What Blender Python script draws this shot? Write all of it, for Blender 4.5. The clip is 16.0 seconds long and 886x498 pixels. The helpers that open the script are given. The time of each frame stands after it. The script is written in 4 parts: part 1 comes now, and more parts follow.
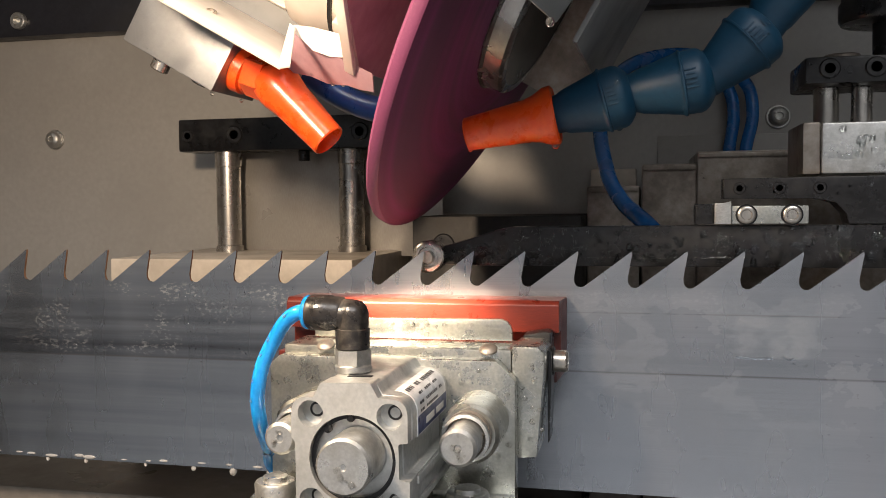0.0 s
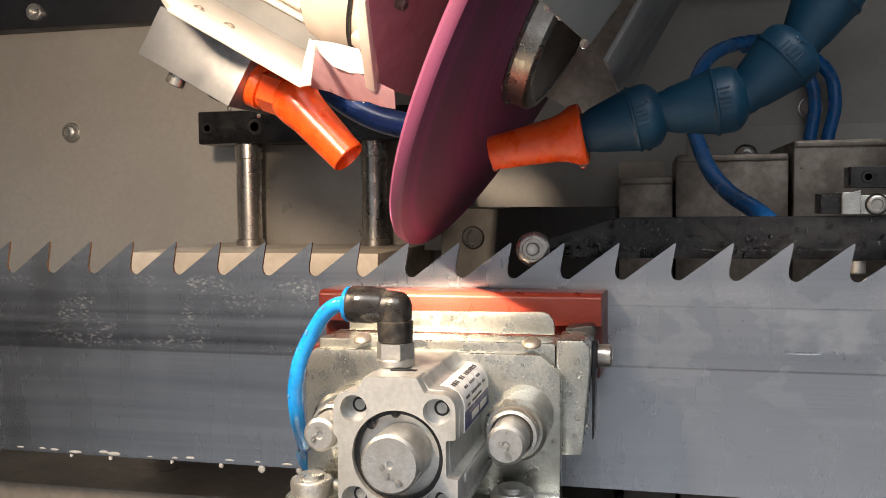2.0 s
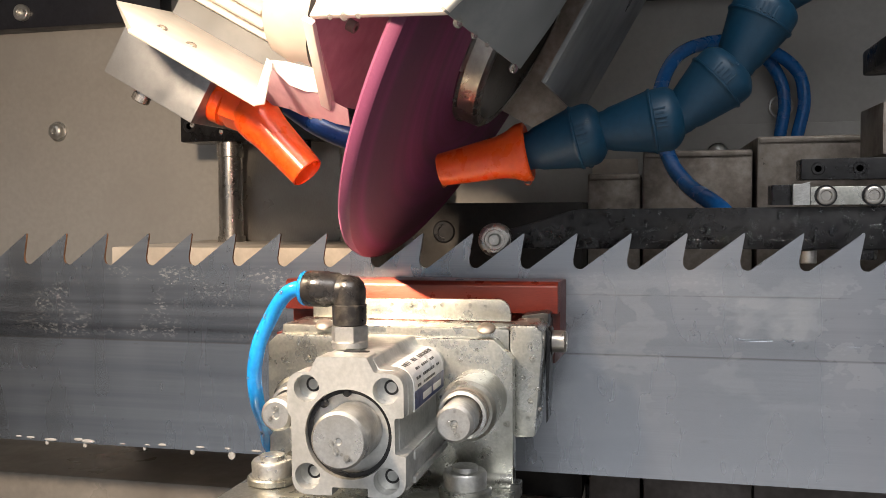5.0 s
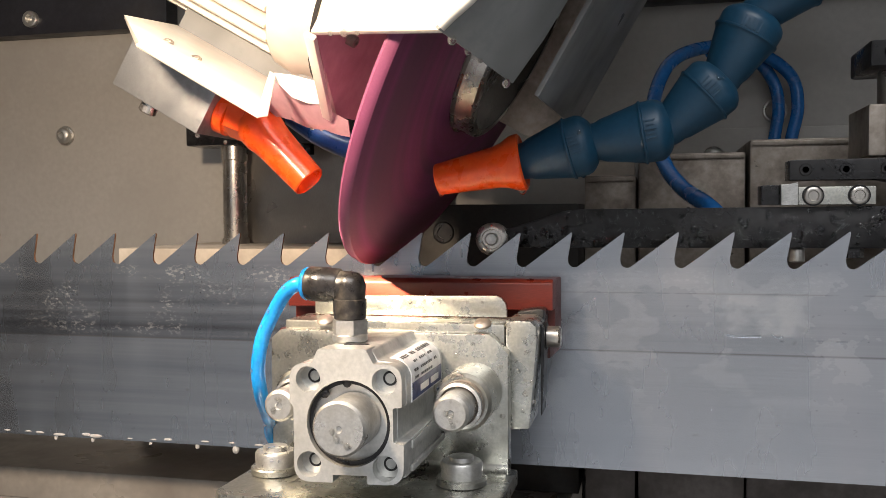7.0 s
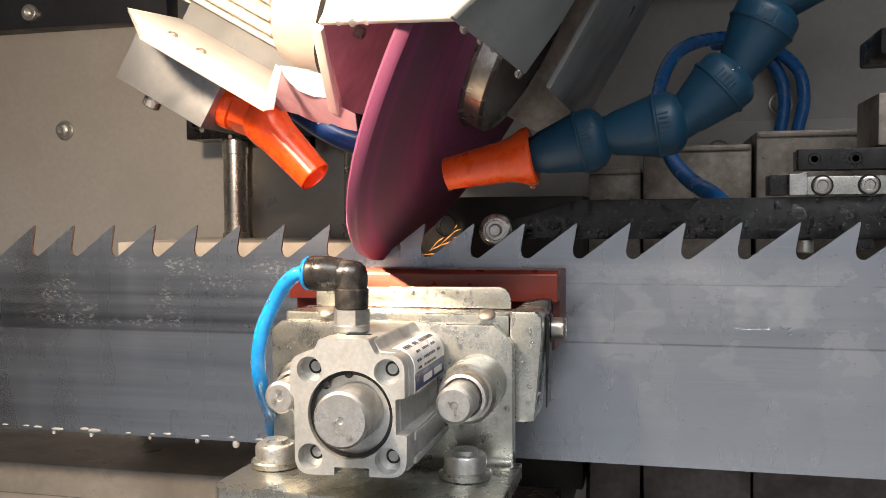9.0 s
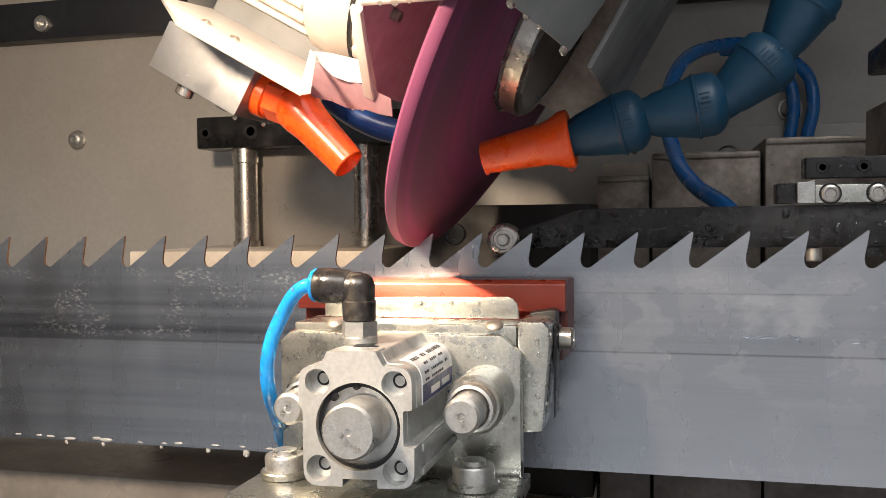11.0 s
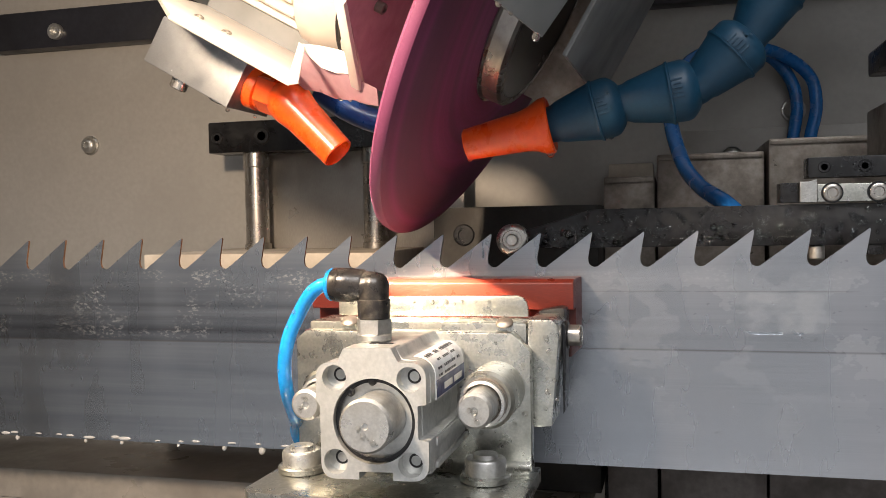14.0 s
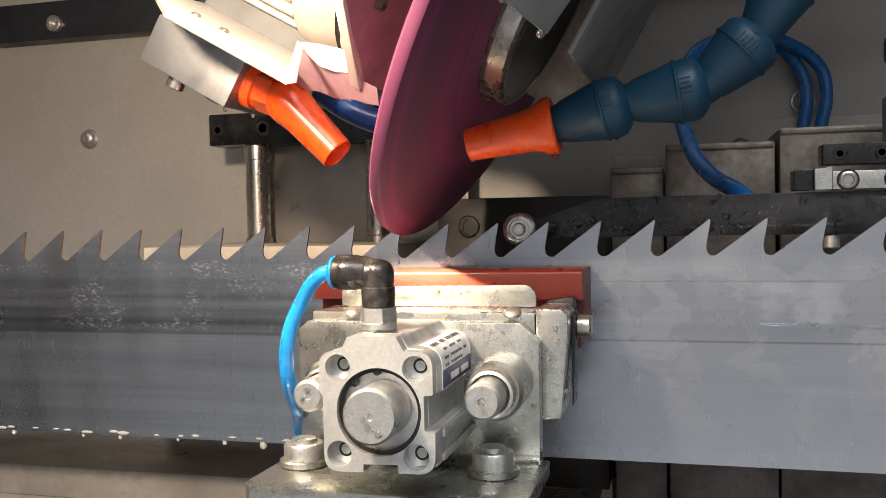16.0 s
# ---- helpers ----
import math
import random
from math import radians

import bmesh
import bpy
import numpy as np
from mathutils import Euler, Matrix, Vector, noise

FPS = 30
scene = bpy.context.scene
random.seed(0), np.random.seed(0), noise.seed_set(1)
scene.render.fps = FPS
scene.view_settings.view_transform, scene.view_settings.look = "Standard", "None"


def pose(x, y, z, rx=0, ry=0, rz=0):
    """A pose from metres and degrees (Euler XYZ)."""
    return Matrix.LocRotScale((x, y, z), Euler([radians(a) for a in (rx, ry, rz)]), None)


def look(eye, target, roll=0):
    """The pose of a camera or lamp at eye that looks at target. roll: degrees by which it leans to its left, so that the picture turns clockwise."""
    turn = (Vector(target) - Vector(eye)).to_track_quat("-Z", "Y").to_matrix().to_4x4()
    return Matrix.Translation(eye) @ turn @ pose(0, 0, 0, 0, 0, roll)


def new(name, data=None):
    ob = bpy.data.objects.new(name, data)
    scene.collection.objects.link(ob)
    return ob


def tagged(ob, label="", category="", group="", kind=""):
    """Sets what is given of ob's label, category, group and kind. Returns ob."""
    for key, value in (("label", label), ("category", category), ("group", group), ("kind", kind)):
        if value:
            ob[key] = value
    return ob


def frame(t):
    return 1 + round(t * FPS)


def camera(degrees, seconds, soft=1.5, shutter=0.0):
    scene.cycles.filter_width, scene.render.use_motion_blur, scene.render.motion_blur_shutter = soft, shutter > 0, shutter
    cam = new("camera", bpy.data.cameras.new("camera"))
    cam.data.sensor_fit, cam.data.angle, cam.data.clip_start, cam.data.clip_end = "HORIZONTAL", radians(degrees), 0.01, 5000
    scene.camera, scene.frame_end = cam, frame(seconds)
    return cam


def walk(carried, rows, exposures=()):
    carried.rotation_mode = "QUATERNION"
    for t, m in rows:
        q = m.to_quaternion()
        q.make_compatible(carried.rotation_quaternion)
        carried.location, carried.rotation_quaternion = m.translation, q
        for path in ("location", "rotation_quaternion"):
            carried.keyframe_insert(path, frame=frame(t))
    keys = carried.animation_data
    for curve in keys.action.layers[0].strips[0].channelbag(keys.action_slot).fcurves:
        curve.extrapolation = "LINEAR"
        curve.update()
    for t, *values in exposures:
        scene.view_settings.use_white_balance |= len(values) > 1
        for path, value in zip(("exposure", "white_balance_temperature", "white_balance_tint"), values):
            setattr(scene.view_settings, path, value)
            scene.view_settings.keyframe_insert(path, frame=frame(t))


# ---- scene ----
cam = camera(53.4, 16.0, soft=0.5)
PATH = [
    (0, (0.16, -0.369, 0.12), (-0.291, 1.577, 0.019), -0.5),
    (0.5, (0.16, -0.371, 0.119), (-0.295, 1.574, 0.019), -0.6),
    (1, (0.159, -0.371, 0.117), (-0.297, 1.574, 0.016), -0.6),
    (1.5, (0.145, -0.366, 0.116), (-0.316, 1.577, 0.01), -0.7),
    (2, (0.145, -0.362, 0.117), (-0.317, 1.581, 0.011), -0.5),
    (2.5, (0.152, -0.364, 0.116), (-0.306, 1.58, 0.017), -0.5),
    (3, (0.159, -0.367, 0.115), (-0.3, 1.577, 0.013), -0.6),
    (3.5, (0.165, -0.366, 0.111), (-0.29, 1.58, 0.017), -0.4),
    (4, (0.164, -0.365, 0.111), (-0.293, 1.58, 0.015), -0.4),
    (6.3, (0.162, -0.376, 0.109), (-0.304, 1.567, 0.03), -0.4),
    (6.5, (0.165, -0.377, 0.108), (-0.301, 1.567, 0.031), -0.4),
    (7, (0.167, -0.378, 0.108), (-0.303, 1.564, 0.03), -0.4),
    (7.5, (0.168, -0.381, 0.105), (-0.302, 1.562, 0.027), -0.3),
    (8, (0.167, -0.381, 0.107), (-0.302, 1.561, 0.028), -0.4),
    (8.5, (0.164, -0.376, 0.105), (-0.305, 1.566, 0.027), -0.3),
    (9, (0.165, -0.373, 0.104), (-0.308, 1.569, 0.026), -0.4),
    (9.5, (0.166, -0.375, 0.105), (-0.315, 1.564, 0.027), -0.4),
    (12, (0.169, -0.373, 0.107), (-0.337, 1.561, 0.04), -0.9),
    (12.5, (0.172, -0.373, 0.105), (-0.334, 1.561, 0.038), -1.0),
    (13, (0.172, -0.373, 0.104), (-0.335, 1.56, 0.037), -1.2),
    (13.5, (0.17, -0.38, 0.107), (-0.335, 1.554, 0.04), -1.2),
    (14, (0.167, -0.383, 0.106), (-0.344, 1.55, 0.043), -1.1),
    (14.5, (0.168, -0.378, 0.104), (-0.344, 1.554, 0.042), -1.1),
    (15, (0.164, -0.377, 0.105), (-0.348, 1.555, 0.043), -1.1),
    (15.5, (0.162, -0.376, 0.104), (-0.351, 1.556, 0.042), -1.1),
    (16, (0.163, -0.375, 0.101), (-0.351, 1.557, 0.039), -1.1),
]
walk(cam, [(t, look(eye, target, roll)) for t, eye, target, roll in PATH],
     exposures=[(0.0, -0.22), (0.5, -0.18), (1.5, -0.07), (4.0, 0.03), (7.0, 0.14), (16.0, 0.16)])

from mathutils import geometry

# ---- world, lamps ----
world = bpy.data.worlds.new("world")
scene.world = world
world.use_nodes = True
world.node_tree.nodes["Background"].inputs[0].default_value = (0.62, 0.74, 0.95, 1)
world.node_tree.nodes["Background"].inputs[1].default_value = 0.06


def area(name, eye, target, sx, sy, watts, colour):
    d = bpy.data.lights.new(name, "AREA")
    d.shape, d.size, d.size_y, d.energy, d.color = "RECTANGLE", sx, sy, watts, colour
    ob = new(name, d)
    ob.matrix_world = look(eye, target)
    return ob


def spot(name, eye, target, angle, watts, colour, radius, blend=0.5):
    d = bpy.data.lights.new(name, "SPOT")
    d.spot_size, d.energy, d.color, d.shadow_soft_size, d.spot_blend = radians(angle), watts, colour, radius, blend
    ob = new(name, d)
    ob.matrix_world = look(eye, target)
    return ob


# two work lamps, unseen and assumed: a narrow one with a hot core on the clamp, a wide one on the head
LAMP, LAMP_WIDE = (-0.205, -0.215, 0.306), (-0.014, -0.240, 0.235)
spot("work_lamp", LAMP, (0.070, -0.020, 0.0745), 7.6, 380.0, (1.0, 0.80, 0.55), 0.010, 1.0)
spot("work_lamp_glow", LAMP, (0.085, -0.070, 0.040), 36, 5.5, (1.0, 0.78, 0.53), 0.015, 1.0)
spot("work_lamp_wide", LAMP_WIDE, (-0.06, 0.02, 0.13), 150, 7.3, (1.0, 0.76, 0.54), 0.016, 0.8)
# an unseen ceiling light, added to fill the workshop before the open machine
area("workshop_light", (0.35, -2.2, 2.36), (0.35, -2.2, 0.0), 2.8, 1.4, 122.0, (1.0, 0.975, 0.97))


# ---- materials ----
def nodes_of(name):
    m = bpy.data.materials.new(name)
    m.use_nodes = True
    nt = m.node_tree
    return m, nt, nt.nodes["Principled BSDF"]


def link(nt, a, i, b, j):
    nt.links.new(a.outputs[i], b.inputs[j])


def coords(nt, scale=(1, 1, 1), rot=(0, 0, 0)):
    c = nt.nodes.new("ShaderNodeTexCoord")
    mp = nt.nodes.new("ShaderNodeMapping")
    mp.inputs["Scale"].default_value = scale
    mp.inputs["Rotation"].default_value = rot
    link(nt, c, "Object", mp, "Vector")
    return mp


def noise_at(nt, mp, scale, detail=4.0, rough=0.55):
    n = nt.nodes.new("ShaderNodeTexNoise")
    n.inputs["Scale"].default_value, n.inputs["Detail"].default_value, n.inputs["Roughness"].default_value = scale, detail, rough
    link(nt, mp, 0, n, "Vector")
    return n


def ramp(nt, src, out, stops):
    r = nt.nodes.new("ShaderNodeValToRGB")
    e = r.color_ramp.elements
    while len(e) < len(stops):
        e.new(0.5)
    for el, (p, c) in zip(e, stops):
        el.position = p
        el.color = (c, c, c, 1) if isinstance(c, (int, float)) else (*c, 1)
    link(nt, src, out, r, 0)
    return r


def mix(nt, a, b, fac):
    m = nt.nodes.new("ShaderNodeMix")
    m.data_type = "RGBA"
    for s, v in ((6, a), (7, b)):
        if isinstance(v, tuple):
            m.inputs[s].default_value = (*v, 1)
        else:
            nt.links.new(v, m.inputs[s])
    if isinstance(fac, (int, float)):
        m.inputs[0].default_value = fac
    else:
        nt.links.new(fac, m.inputs[0])
    return m.outputs[2]


def bump(nt, b, src, strength, dist):
    n = nt.nodes.new("ShaderNodeBump")
    n.inputs["Strength"].default_value, n.inputs["Distance"].default_value = strength, dist
    nt.links.new(src, n.inputs["Height"])
    link(nt, n, 0, b, "Normal")


def surface(name, dark, light, rough, metal=0.0, grain=400.0, stretch=(1, 1, 1), stain=30.0, relief=0.0002, strength=0.4, spread=0.15,
            stain_colour=None, stain_from=0.55, coat=0.0, trans=0.0):
    """Two scales of variation: a fine grain and broad stains, in colour, gloss and relief."""
    m, nt, b = nodes_of(name)
    mp = coords(nt, stretch)
    mq = coords(nt)
    fine, broad = noise_at(nt, mp, grain), noise_at(nt, mq, stain, 5.0, 0.6)
    f = ramp(nt, fine, 0, [(0.3, 0.0), (0.7, 1.0)])
    g = ramp(nt, broad, 0, [(stain_from - 0.1, 0.0), (stain_from + 0.15, 1.0)])
    c = mix(nt, dark, light, f.outputs[0])
    c = mix(nt, c, stain_colour or tuple(0.72 * v for v in dark), g.outputs[0])
    nt.links.new(c, b.inputs["Base Color"])
    rr = ramp(nt, broad, 0, [(0.3, max(rough - spread, 0.03)), (0.7, min(rough + spread, 1.0))])
    link(nt, rr, 0, b, "Roughness")
    b.inputs["Metallic"].default_value = metal
    b.inputs["Coat Weight"].default_value = coat
    b.inputs["Coat Roughness"].default_value = 0.15
    b.inputs["Subsurface Weight"].default_value = trans
    b.inputs["Subsurface Radius"].default_value = (0.004, 0.002, 0.001)
    bump(nt, b, fine.outputs[0], strength, relief)
    return m


def blade_steel():
    """Rolled band-saw steel: fine lines along the band, bands of tarnish, dried coolant, a west half painted darker."""
    m, nt, b = nodes_of("blade_steel")
    line, wide = noise_at(nt, coords(nt, (3, 1, 420)), 4.0, 6.0, 0.65), noise_at(nt, coords(nt, (1.2, 1, 45)), 2.2, 4.0, 0.6)
    spots, film = noise_at(nt, coords(nt, (1, 1, 1.8)), 420.0, 5.0, 0.75), noise_at(nt, coords(nt, (1.0, 1, 1.5)), 30.0, 5.0, 0.6)
    cloud = noise_at(nt, coords(nt, (1.6, 1, 0.5)), 22.0, 4.0, 0.6)
    tc, sx = nt.nodes.new("ShaderNodeTexCoord"), nt.nodes.new("ShaderNodeSeparateXYZ")
    link(nt, tc, "Object", sx, 0)

    def band(axis, stops):
        mr = nt.nodes.new("ShaderNodeMapRange")
        lo, hi = ((-0.4, 0.4), None, (0.0, 0.1))[axis]
        mr.inputs["From Min"].default_value, mr.inputs["From Max"].default_value = lo, hi
        link(nt, sx, axis, mr, 0)
        return ramp(nt, mr, 0, [((p - lo) / (hi - lo), v) for p, v in stops])

    def times(p, q):
        t = nt.nodes.new("ShaderNodeMath")
        t.operation = "MULTIPLY"
        nt.links.new(p, t.inputs[0]), nt.links.new(q, t.inputs[1])
        return t.outputs[0]
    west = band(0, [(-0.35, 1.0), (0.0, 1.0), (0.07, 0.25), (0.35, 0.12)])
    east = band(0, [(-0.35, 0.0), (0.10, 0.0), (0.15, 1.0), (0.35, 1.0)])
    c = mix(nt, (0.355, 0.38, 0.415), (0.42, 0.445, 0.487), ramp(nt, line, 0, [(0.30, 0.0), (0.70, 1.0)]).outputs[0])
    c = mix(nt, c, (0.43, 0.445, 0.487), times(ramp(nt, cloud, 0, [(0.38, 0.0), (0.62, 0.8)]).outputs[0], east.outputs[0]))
    # the west half's dark reflection, put into the colour as a bluish grey
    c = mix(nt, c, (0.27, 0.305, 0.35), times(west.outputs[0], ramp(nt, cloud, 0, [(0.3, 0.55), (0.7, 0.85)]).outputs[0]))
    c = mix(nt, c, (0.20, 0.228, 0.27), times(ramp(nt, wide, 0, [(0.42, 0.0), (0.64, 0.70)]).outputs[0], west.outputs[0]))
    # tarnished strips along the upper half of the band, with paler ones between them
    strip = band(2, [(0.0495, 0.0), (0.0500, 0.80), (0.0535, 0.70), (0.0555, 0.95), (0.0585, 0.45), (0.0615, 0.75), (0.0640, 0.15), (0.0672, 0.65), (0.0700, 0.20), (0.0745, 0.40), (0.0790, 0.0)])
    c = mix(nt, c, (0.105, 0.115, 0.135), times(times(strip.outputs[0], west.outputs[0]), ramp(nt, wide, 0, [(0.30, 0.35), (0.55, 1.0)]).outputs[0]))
    c = mix(nt, c, (0.17, 0.17, 0.18), band(2, [(0.0494, 0.0), (0.0497, 0.75), (0.0501, 0.75), (0.0504, 0.0)]).outputs[0])
    # a broken scratch line under the gullets
    c = mix(nt, c, (0.24, 0.24, 0.25), times(times(band(2, [(0.0742, 0.0), (0.0744, 0.8), (0.0747, 0.8), (0.0749, 0.0)]).outputs[0], east.outputs[0]), ramp(nt, film, 0, [(0.46, 0.0), (0.52, 1.0)]).outputs[0]))
    # dried splashes and smears
    wet = band(2, [(0.050, 0.0), (0.054, 0.8), (0.057, 0.5), (0.066, 1.0), (0.082, 1.0), (0.086, 0.0)])
    c = mix(nt, c, (0.80, 0.80, 0.79), times(times(ramp(nt, spots, 0, [(0.52, 0.0), (0.60, 0.7)]).outputs[0], ramp(nt, film, 0, [(0.50, 0.0), (0.60, 1.0)]).outputs[0]), times(wet.outputs[0], west.outputs[0])))
    pale = times(ramp(nt, film, 0, [(0.52, 0.0), (0.53, 0.17)]).outputs[0], times(east.outputs[0], band(2, [(0.020, 0.15), (0.046, 0.9), (0.080, 1.0), (0.086, 0.0)]).outputs[0]))
    c = mix(nt, c, (0.70, 0.71, 0.72), pale)
    # small dark pits
    pits = noise_at(nt, coords(nt, (1, 1, 1.4)), 210.0, 2.0, 0.5)
    c = mix(nt, c, (0.20, 0.20, 0.21), ramp(nt, pits, 0, [(0.71, 0.0), (0.74, 0.35)]).outputs[0])
    # one block of dried film above the drip line
    patch = times(times(band(0, [(0.1935, 0.0), (0.1950, 1.0), (0.2200, 1.0), (0.2290, 0.0)]).outputs[0], band(2, [(0.0572, 0.0), (0.0580, 1.0), (0.0735, 1.0), (0.0745, 0.0)]).outputs[0]), ramp(nt, film, 0, [(0.42, 0.04), (0.50, 0.30)]).outputs[0])
    c = mix(nt, c, (0.74, 0.745, 0.75), patch)
    nt.links.new(c, b.inputs["Base Color"])
    b.inputs["Metallic"].default_value = 0.9
    r = ramp(nt, cloud, 0, [(0.35, 0.22), (0.52, 0.29), (0.68, 0.37)])
    link(nt, r, 0, b, "Roughness")
    b.inputs["Anisotropic"].default_value = 0.35
    bump(nt, b, line.outputs[0], 0.07, 0.0002)
    return m


def wheel_stone():
    """Pink corundum: fine grit, and faint rings round the axle where the spin smears it."""
    m, nt, b = nodes_of("pink_corundum")
    c = nt.nodes.new("ShaderNodeTexCoord")
    s = nt.nodes.new("ShaderNodeSeparateXYZ")
    link(nt, c, "Object", s, 0)
    yz = nt.nodes.new("ShaderNodeCombineXYZ")
    link(nt, s, 1, yz, 1), link(nt, s, 2, yz, 2)
    ln = nt.nodes.new("ShaderNodeVectorMath")
    ln.operation = "LENGTH"
    link(nt, yz, 0, ln, 0)
    rings = nt.nodes.new("ShaderNodeTexNoise")
    rings.noise_dimensions = "1D"
    rings.inputs["Scale"].default_value, rings.inputs["Detail"].default_value = 130.0, 3.0
    nt.links.new(ln.outputs["Value"], rings.inputs["W"])
    zones = nt.nodes.new("ShaderNodeTexNoise")
    zones.noise_dimensions = "1D"
    zones.inputs["Scale"].default_value, zones.inputs["Detail"].default_value = 48.0, 1.0
    nt.links.new(ln.outputs["Value"], zones.inputs["W"])
    col = mix(nt, (0.172, 0.039, 0.098), (0.226, 0.048, 0.137), ramp(nt, rings, 0, [(0.35, 0.0), (0.65, 1.0)]).outputs[0])
    col = mix(nt, col, (0.130, 0.052, 0.085), ramp(nt, zones, 0, [(0.46, 0.0), (0.54, 0.75)]).outputs[0])
    grit = noise_at(nt, coords(nt), 1500.0, 2.0)
    col = mix(nt, col, (0.26, 0.07, 0.14), ramp(nt, grit, 0, [(0.5, 0.0), (0.8, 0.4)]).outputs[0])
    nt.links.new(col, b.inputs["Base Color"])
    b.inputs["Roughness"].default_value = 0.6
    bump(nt, b, rings.outputs[0], 0.15, 0.0004)
    return m


STEEL = blade_steel()
STONE = wheel_stone()
ALU = surface("milled_aluminium", (0.33, 0.34, 0.35), (0.44, 0.445, 0.45), 0.42, 0.85, 900, (1, 1, 6), 60, 0.0001, 0.3)
CAST = surface("anodised_aluminium", (0.52, 0.53, 0.52), (0.64, 0.64, 0.62), 0.45, 0.7, 700, (1, 1, 1), 80, 0.0001, 0.35)
ZINC = surface("zinc_plated_steel", (0.40, 0.41, 0.385), (0.58, 0.575, 0.53), 0.30, 0.95, 900, (1, 1, 1), 120, 0.0002, 0.22, 0.13, (0.36, 0.36, 0.325), 0.58)
BRIGHT = surface("bright_steel", (0.52, 0.52, 0.51), (0.66, 0.66, 0.64), 0.36, 0.85, 900, (1, 1, 1), 110, 0.0001, 0.3, 0.14, (0.40, 0.40, 0.38))
CHROME = surface("ground_rod_steel", (0.42, 0.40, 0.37), (0.54, 0.52, 0.49), 0.28, 0.9, 600, (1, 1, 0.2), 60, 0.0001, 0.2, 0.08)
BLACKED = surface("blackened_steel", (0.009, 0.009, 0.010), (0.020, 0.020, 0.022), 0.32, 0.3, 350, (1, 1, 1), 70, 0.0002, 0.4, 0.16, (0.028, 0.028, 0.028), 0.6)
WALLPAINT = surface("grey_enamel_sheet", (0.36, 0.35, 0.33), (0.40, 0.39, 0.37), 0.42, 0.1, 250, (1, 1, 1), 9, 0.0001, 0.25, 0.1, (0.33, 0.32, 0.30))
DARKPAINT = surface("black_painted_steel", (0.015, 0.016, 0.022), (0.025, 0.026, 0.034), 0.4, 0.0, 300, (1, 1, 1), 30, 0.0001, 0.3)
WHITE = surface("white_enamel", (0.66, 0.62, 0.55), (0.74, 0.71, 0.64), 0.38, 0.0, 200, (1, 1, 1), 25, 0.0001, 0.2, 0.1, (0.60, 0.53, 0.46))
# guard grey; on the folded cover and the tray's back it carries their shade
GREYCOVER = surface("guard_grey_and_shade", (0.20, 0.21, 0.215), (0.25, 0.258, 0.262), 0.4, 0.0, 200, (1, 1, 1), 25, 0.0001, 0.2)
PINKED = surface("dusty_pink_panel", (0.40, 0.24, 0.27), (0.47, 0.30, 0.335), 0.5, 0.1, 200, (1, 1, 1), 30, 0.0001, 0.3, 0.1, (0.34, 0.18, 0.21))
ORANGE = surface("orange_plastic", (0.80, 0.082, 0.008), (0.86, 0.115, 0.014), 0.3, 0.0, 500, (1, 1, 1), 80, 0.0001, 0.15, 0.08, (0.70, 0.08, 0.01), 0.62, 0.2, 0.5)
BLUE = surface("blue_hose_plastic", (0.003, 0.036, 0.074), (0.005, 0.047, 0.094), 0.48, 0.0, 500, (1, 1, 1), 70, 0.0001, 0.2, 0.1, (0.004, 0.040, 0.08), 0.6)
TUBEBLUE = surface("blue_air_tube", (0.012, 0.13, 0.42), (0.02, 0.17, 0.50), 0.25, 0.0, 500, (1, 1, 1), 60, 0.0001, 0.1, 0.08, None, 0.6, 0.3)
HOSEBLUE = surface("deep_blue_hose", (0.008, 0.034, 0.14), (0.012, 0.046, 0.18), 0.3, 0.0, 500, (1, 1, 1), 60, 0.0001, 0.1, 0.08, (0.007, 0.03, 0.12), 0.6, 0.3)
SKYTUBE = surface("sky_blue_tube", (0.006, 0.22, 0.62), (0.018, 0.28, 0.70), 0.2, 0.0, 500, (1, 1, 1), 60, 0.0001, 0.1, 0.08, None, 0.6, 0.3, 0.15)
BLACKPLASTIC = surface("black_plastic", (0.012, 0.011, 0.011), (0.022, 0.020, 0.019), 0.30, 0.0, 600, (1, 1, 1), 170, 0.0002, 0.4, 0.12, (0.10, 0.088, 0.072), 0.66)
RED = surface("red_phenolic", (0.085, 0.011, 0.007), (0.125, 0.019, 0.011), 0.34, 0.0, 300, (1, 1, 14), 60, 0.0002, 0.35, 0.1, (0.085, 0.011, 0.007))
COVER = surface("brown_grey_steel", (0.25, 0.218, 0.185), (0.36, 0.32, 0.28), 0.40, 0.5, 300, (1, 1, 1), 45, 0.0002, 0.4, 0.15, (0.125, 0.10, 0.082))
DARKCOVER = surface("dark_slide_steel", (0.085, 0.072, 0.066), (0.125, 0.106, 0.098), 0.45, 0.2, 300, (1, 1, 1), 45, 0.0002, 0.4, 0.15, (0.06, 0.05, 0.045))
IVORY = surface("pale_table_plate", (0.50, 0.45, 0.38), (0.60, 0.54, 0.46), 0.45, 0.0, 200, (1, 1, 1), 30, 0.0001, 0.3, 0.1, (0.40, 0.35, 0.29))
SATIN = surface("polished_sheet", (0.34, 0.325, 0.30), (0.40, 0.385, 0.36), 0.34, 0.35, 300, (6, 1, 1), 14, 0.0001, 0.2, 0.1, (0.27, 0.25, 0.225))
BEDGREY = surface("machine_bed_paint", (0.19, 0.178, 0.162), (0.24, 0.224, 0.20), 0.34, 0.1, 200, (1, 1, 1), 14, 0.0002, 0.3, 0.15, (0.14, 0.128, 0.115))
LABELWHITE = surface("white_label", (0.72, 0.72, 0.72), (0.80, 0.80, 0.80), 0.35, 0.0, 500, (1, 1, 1), 120, 0.00005, 0.1)
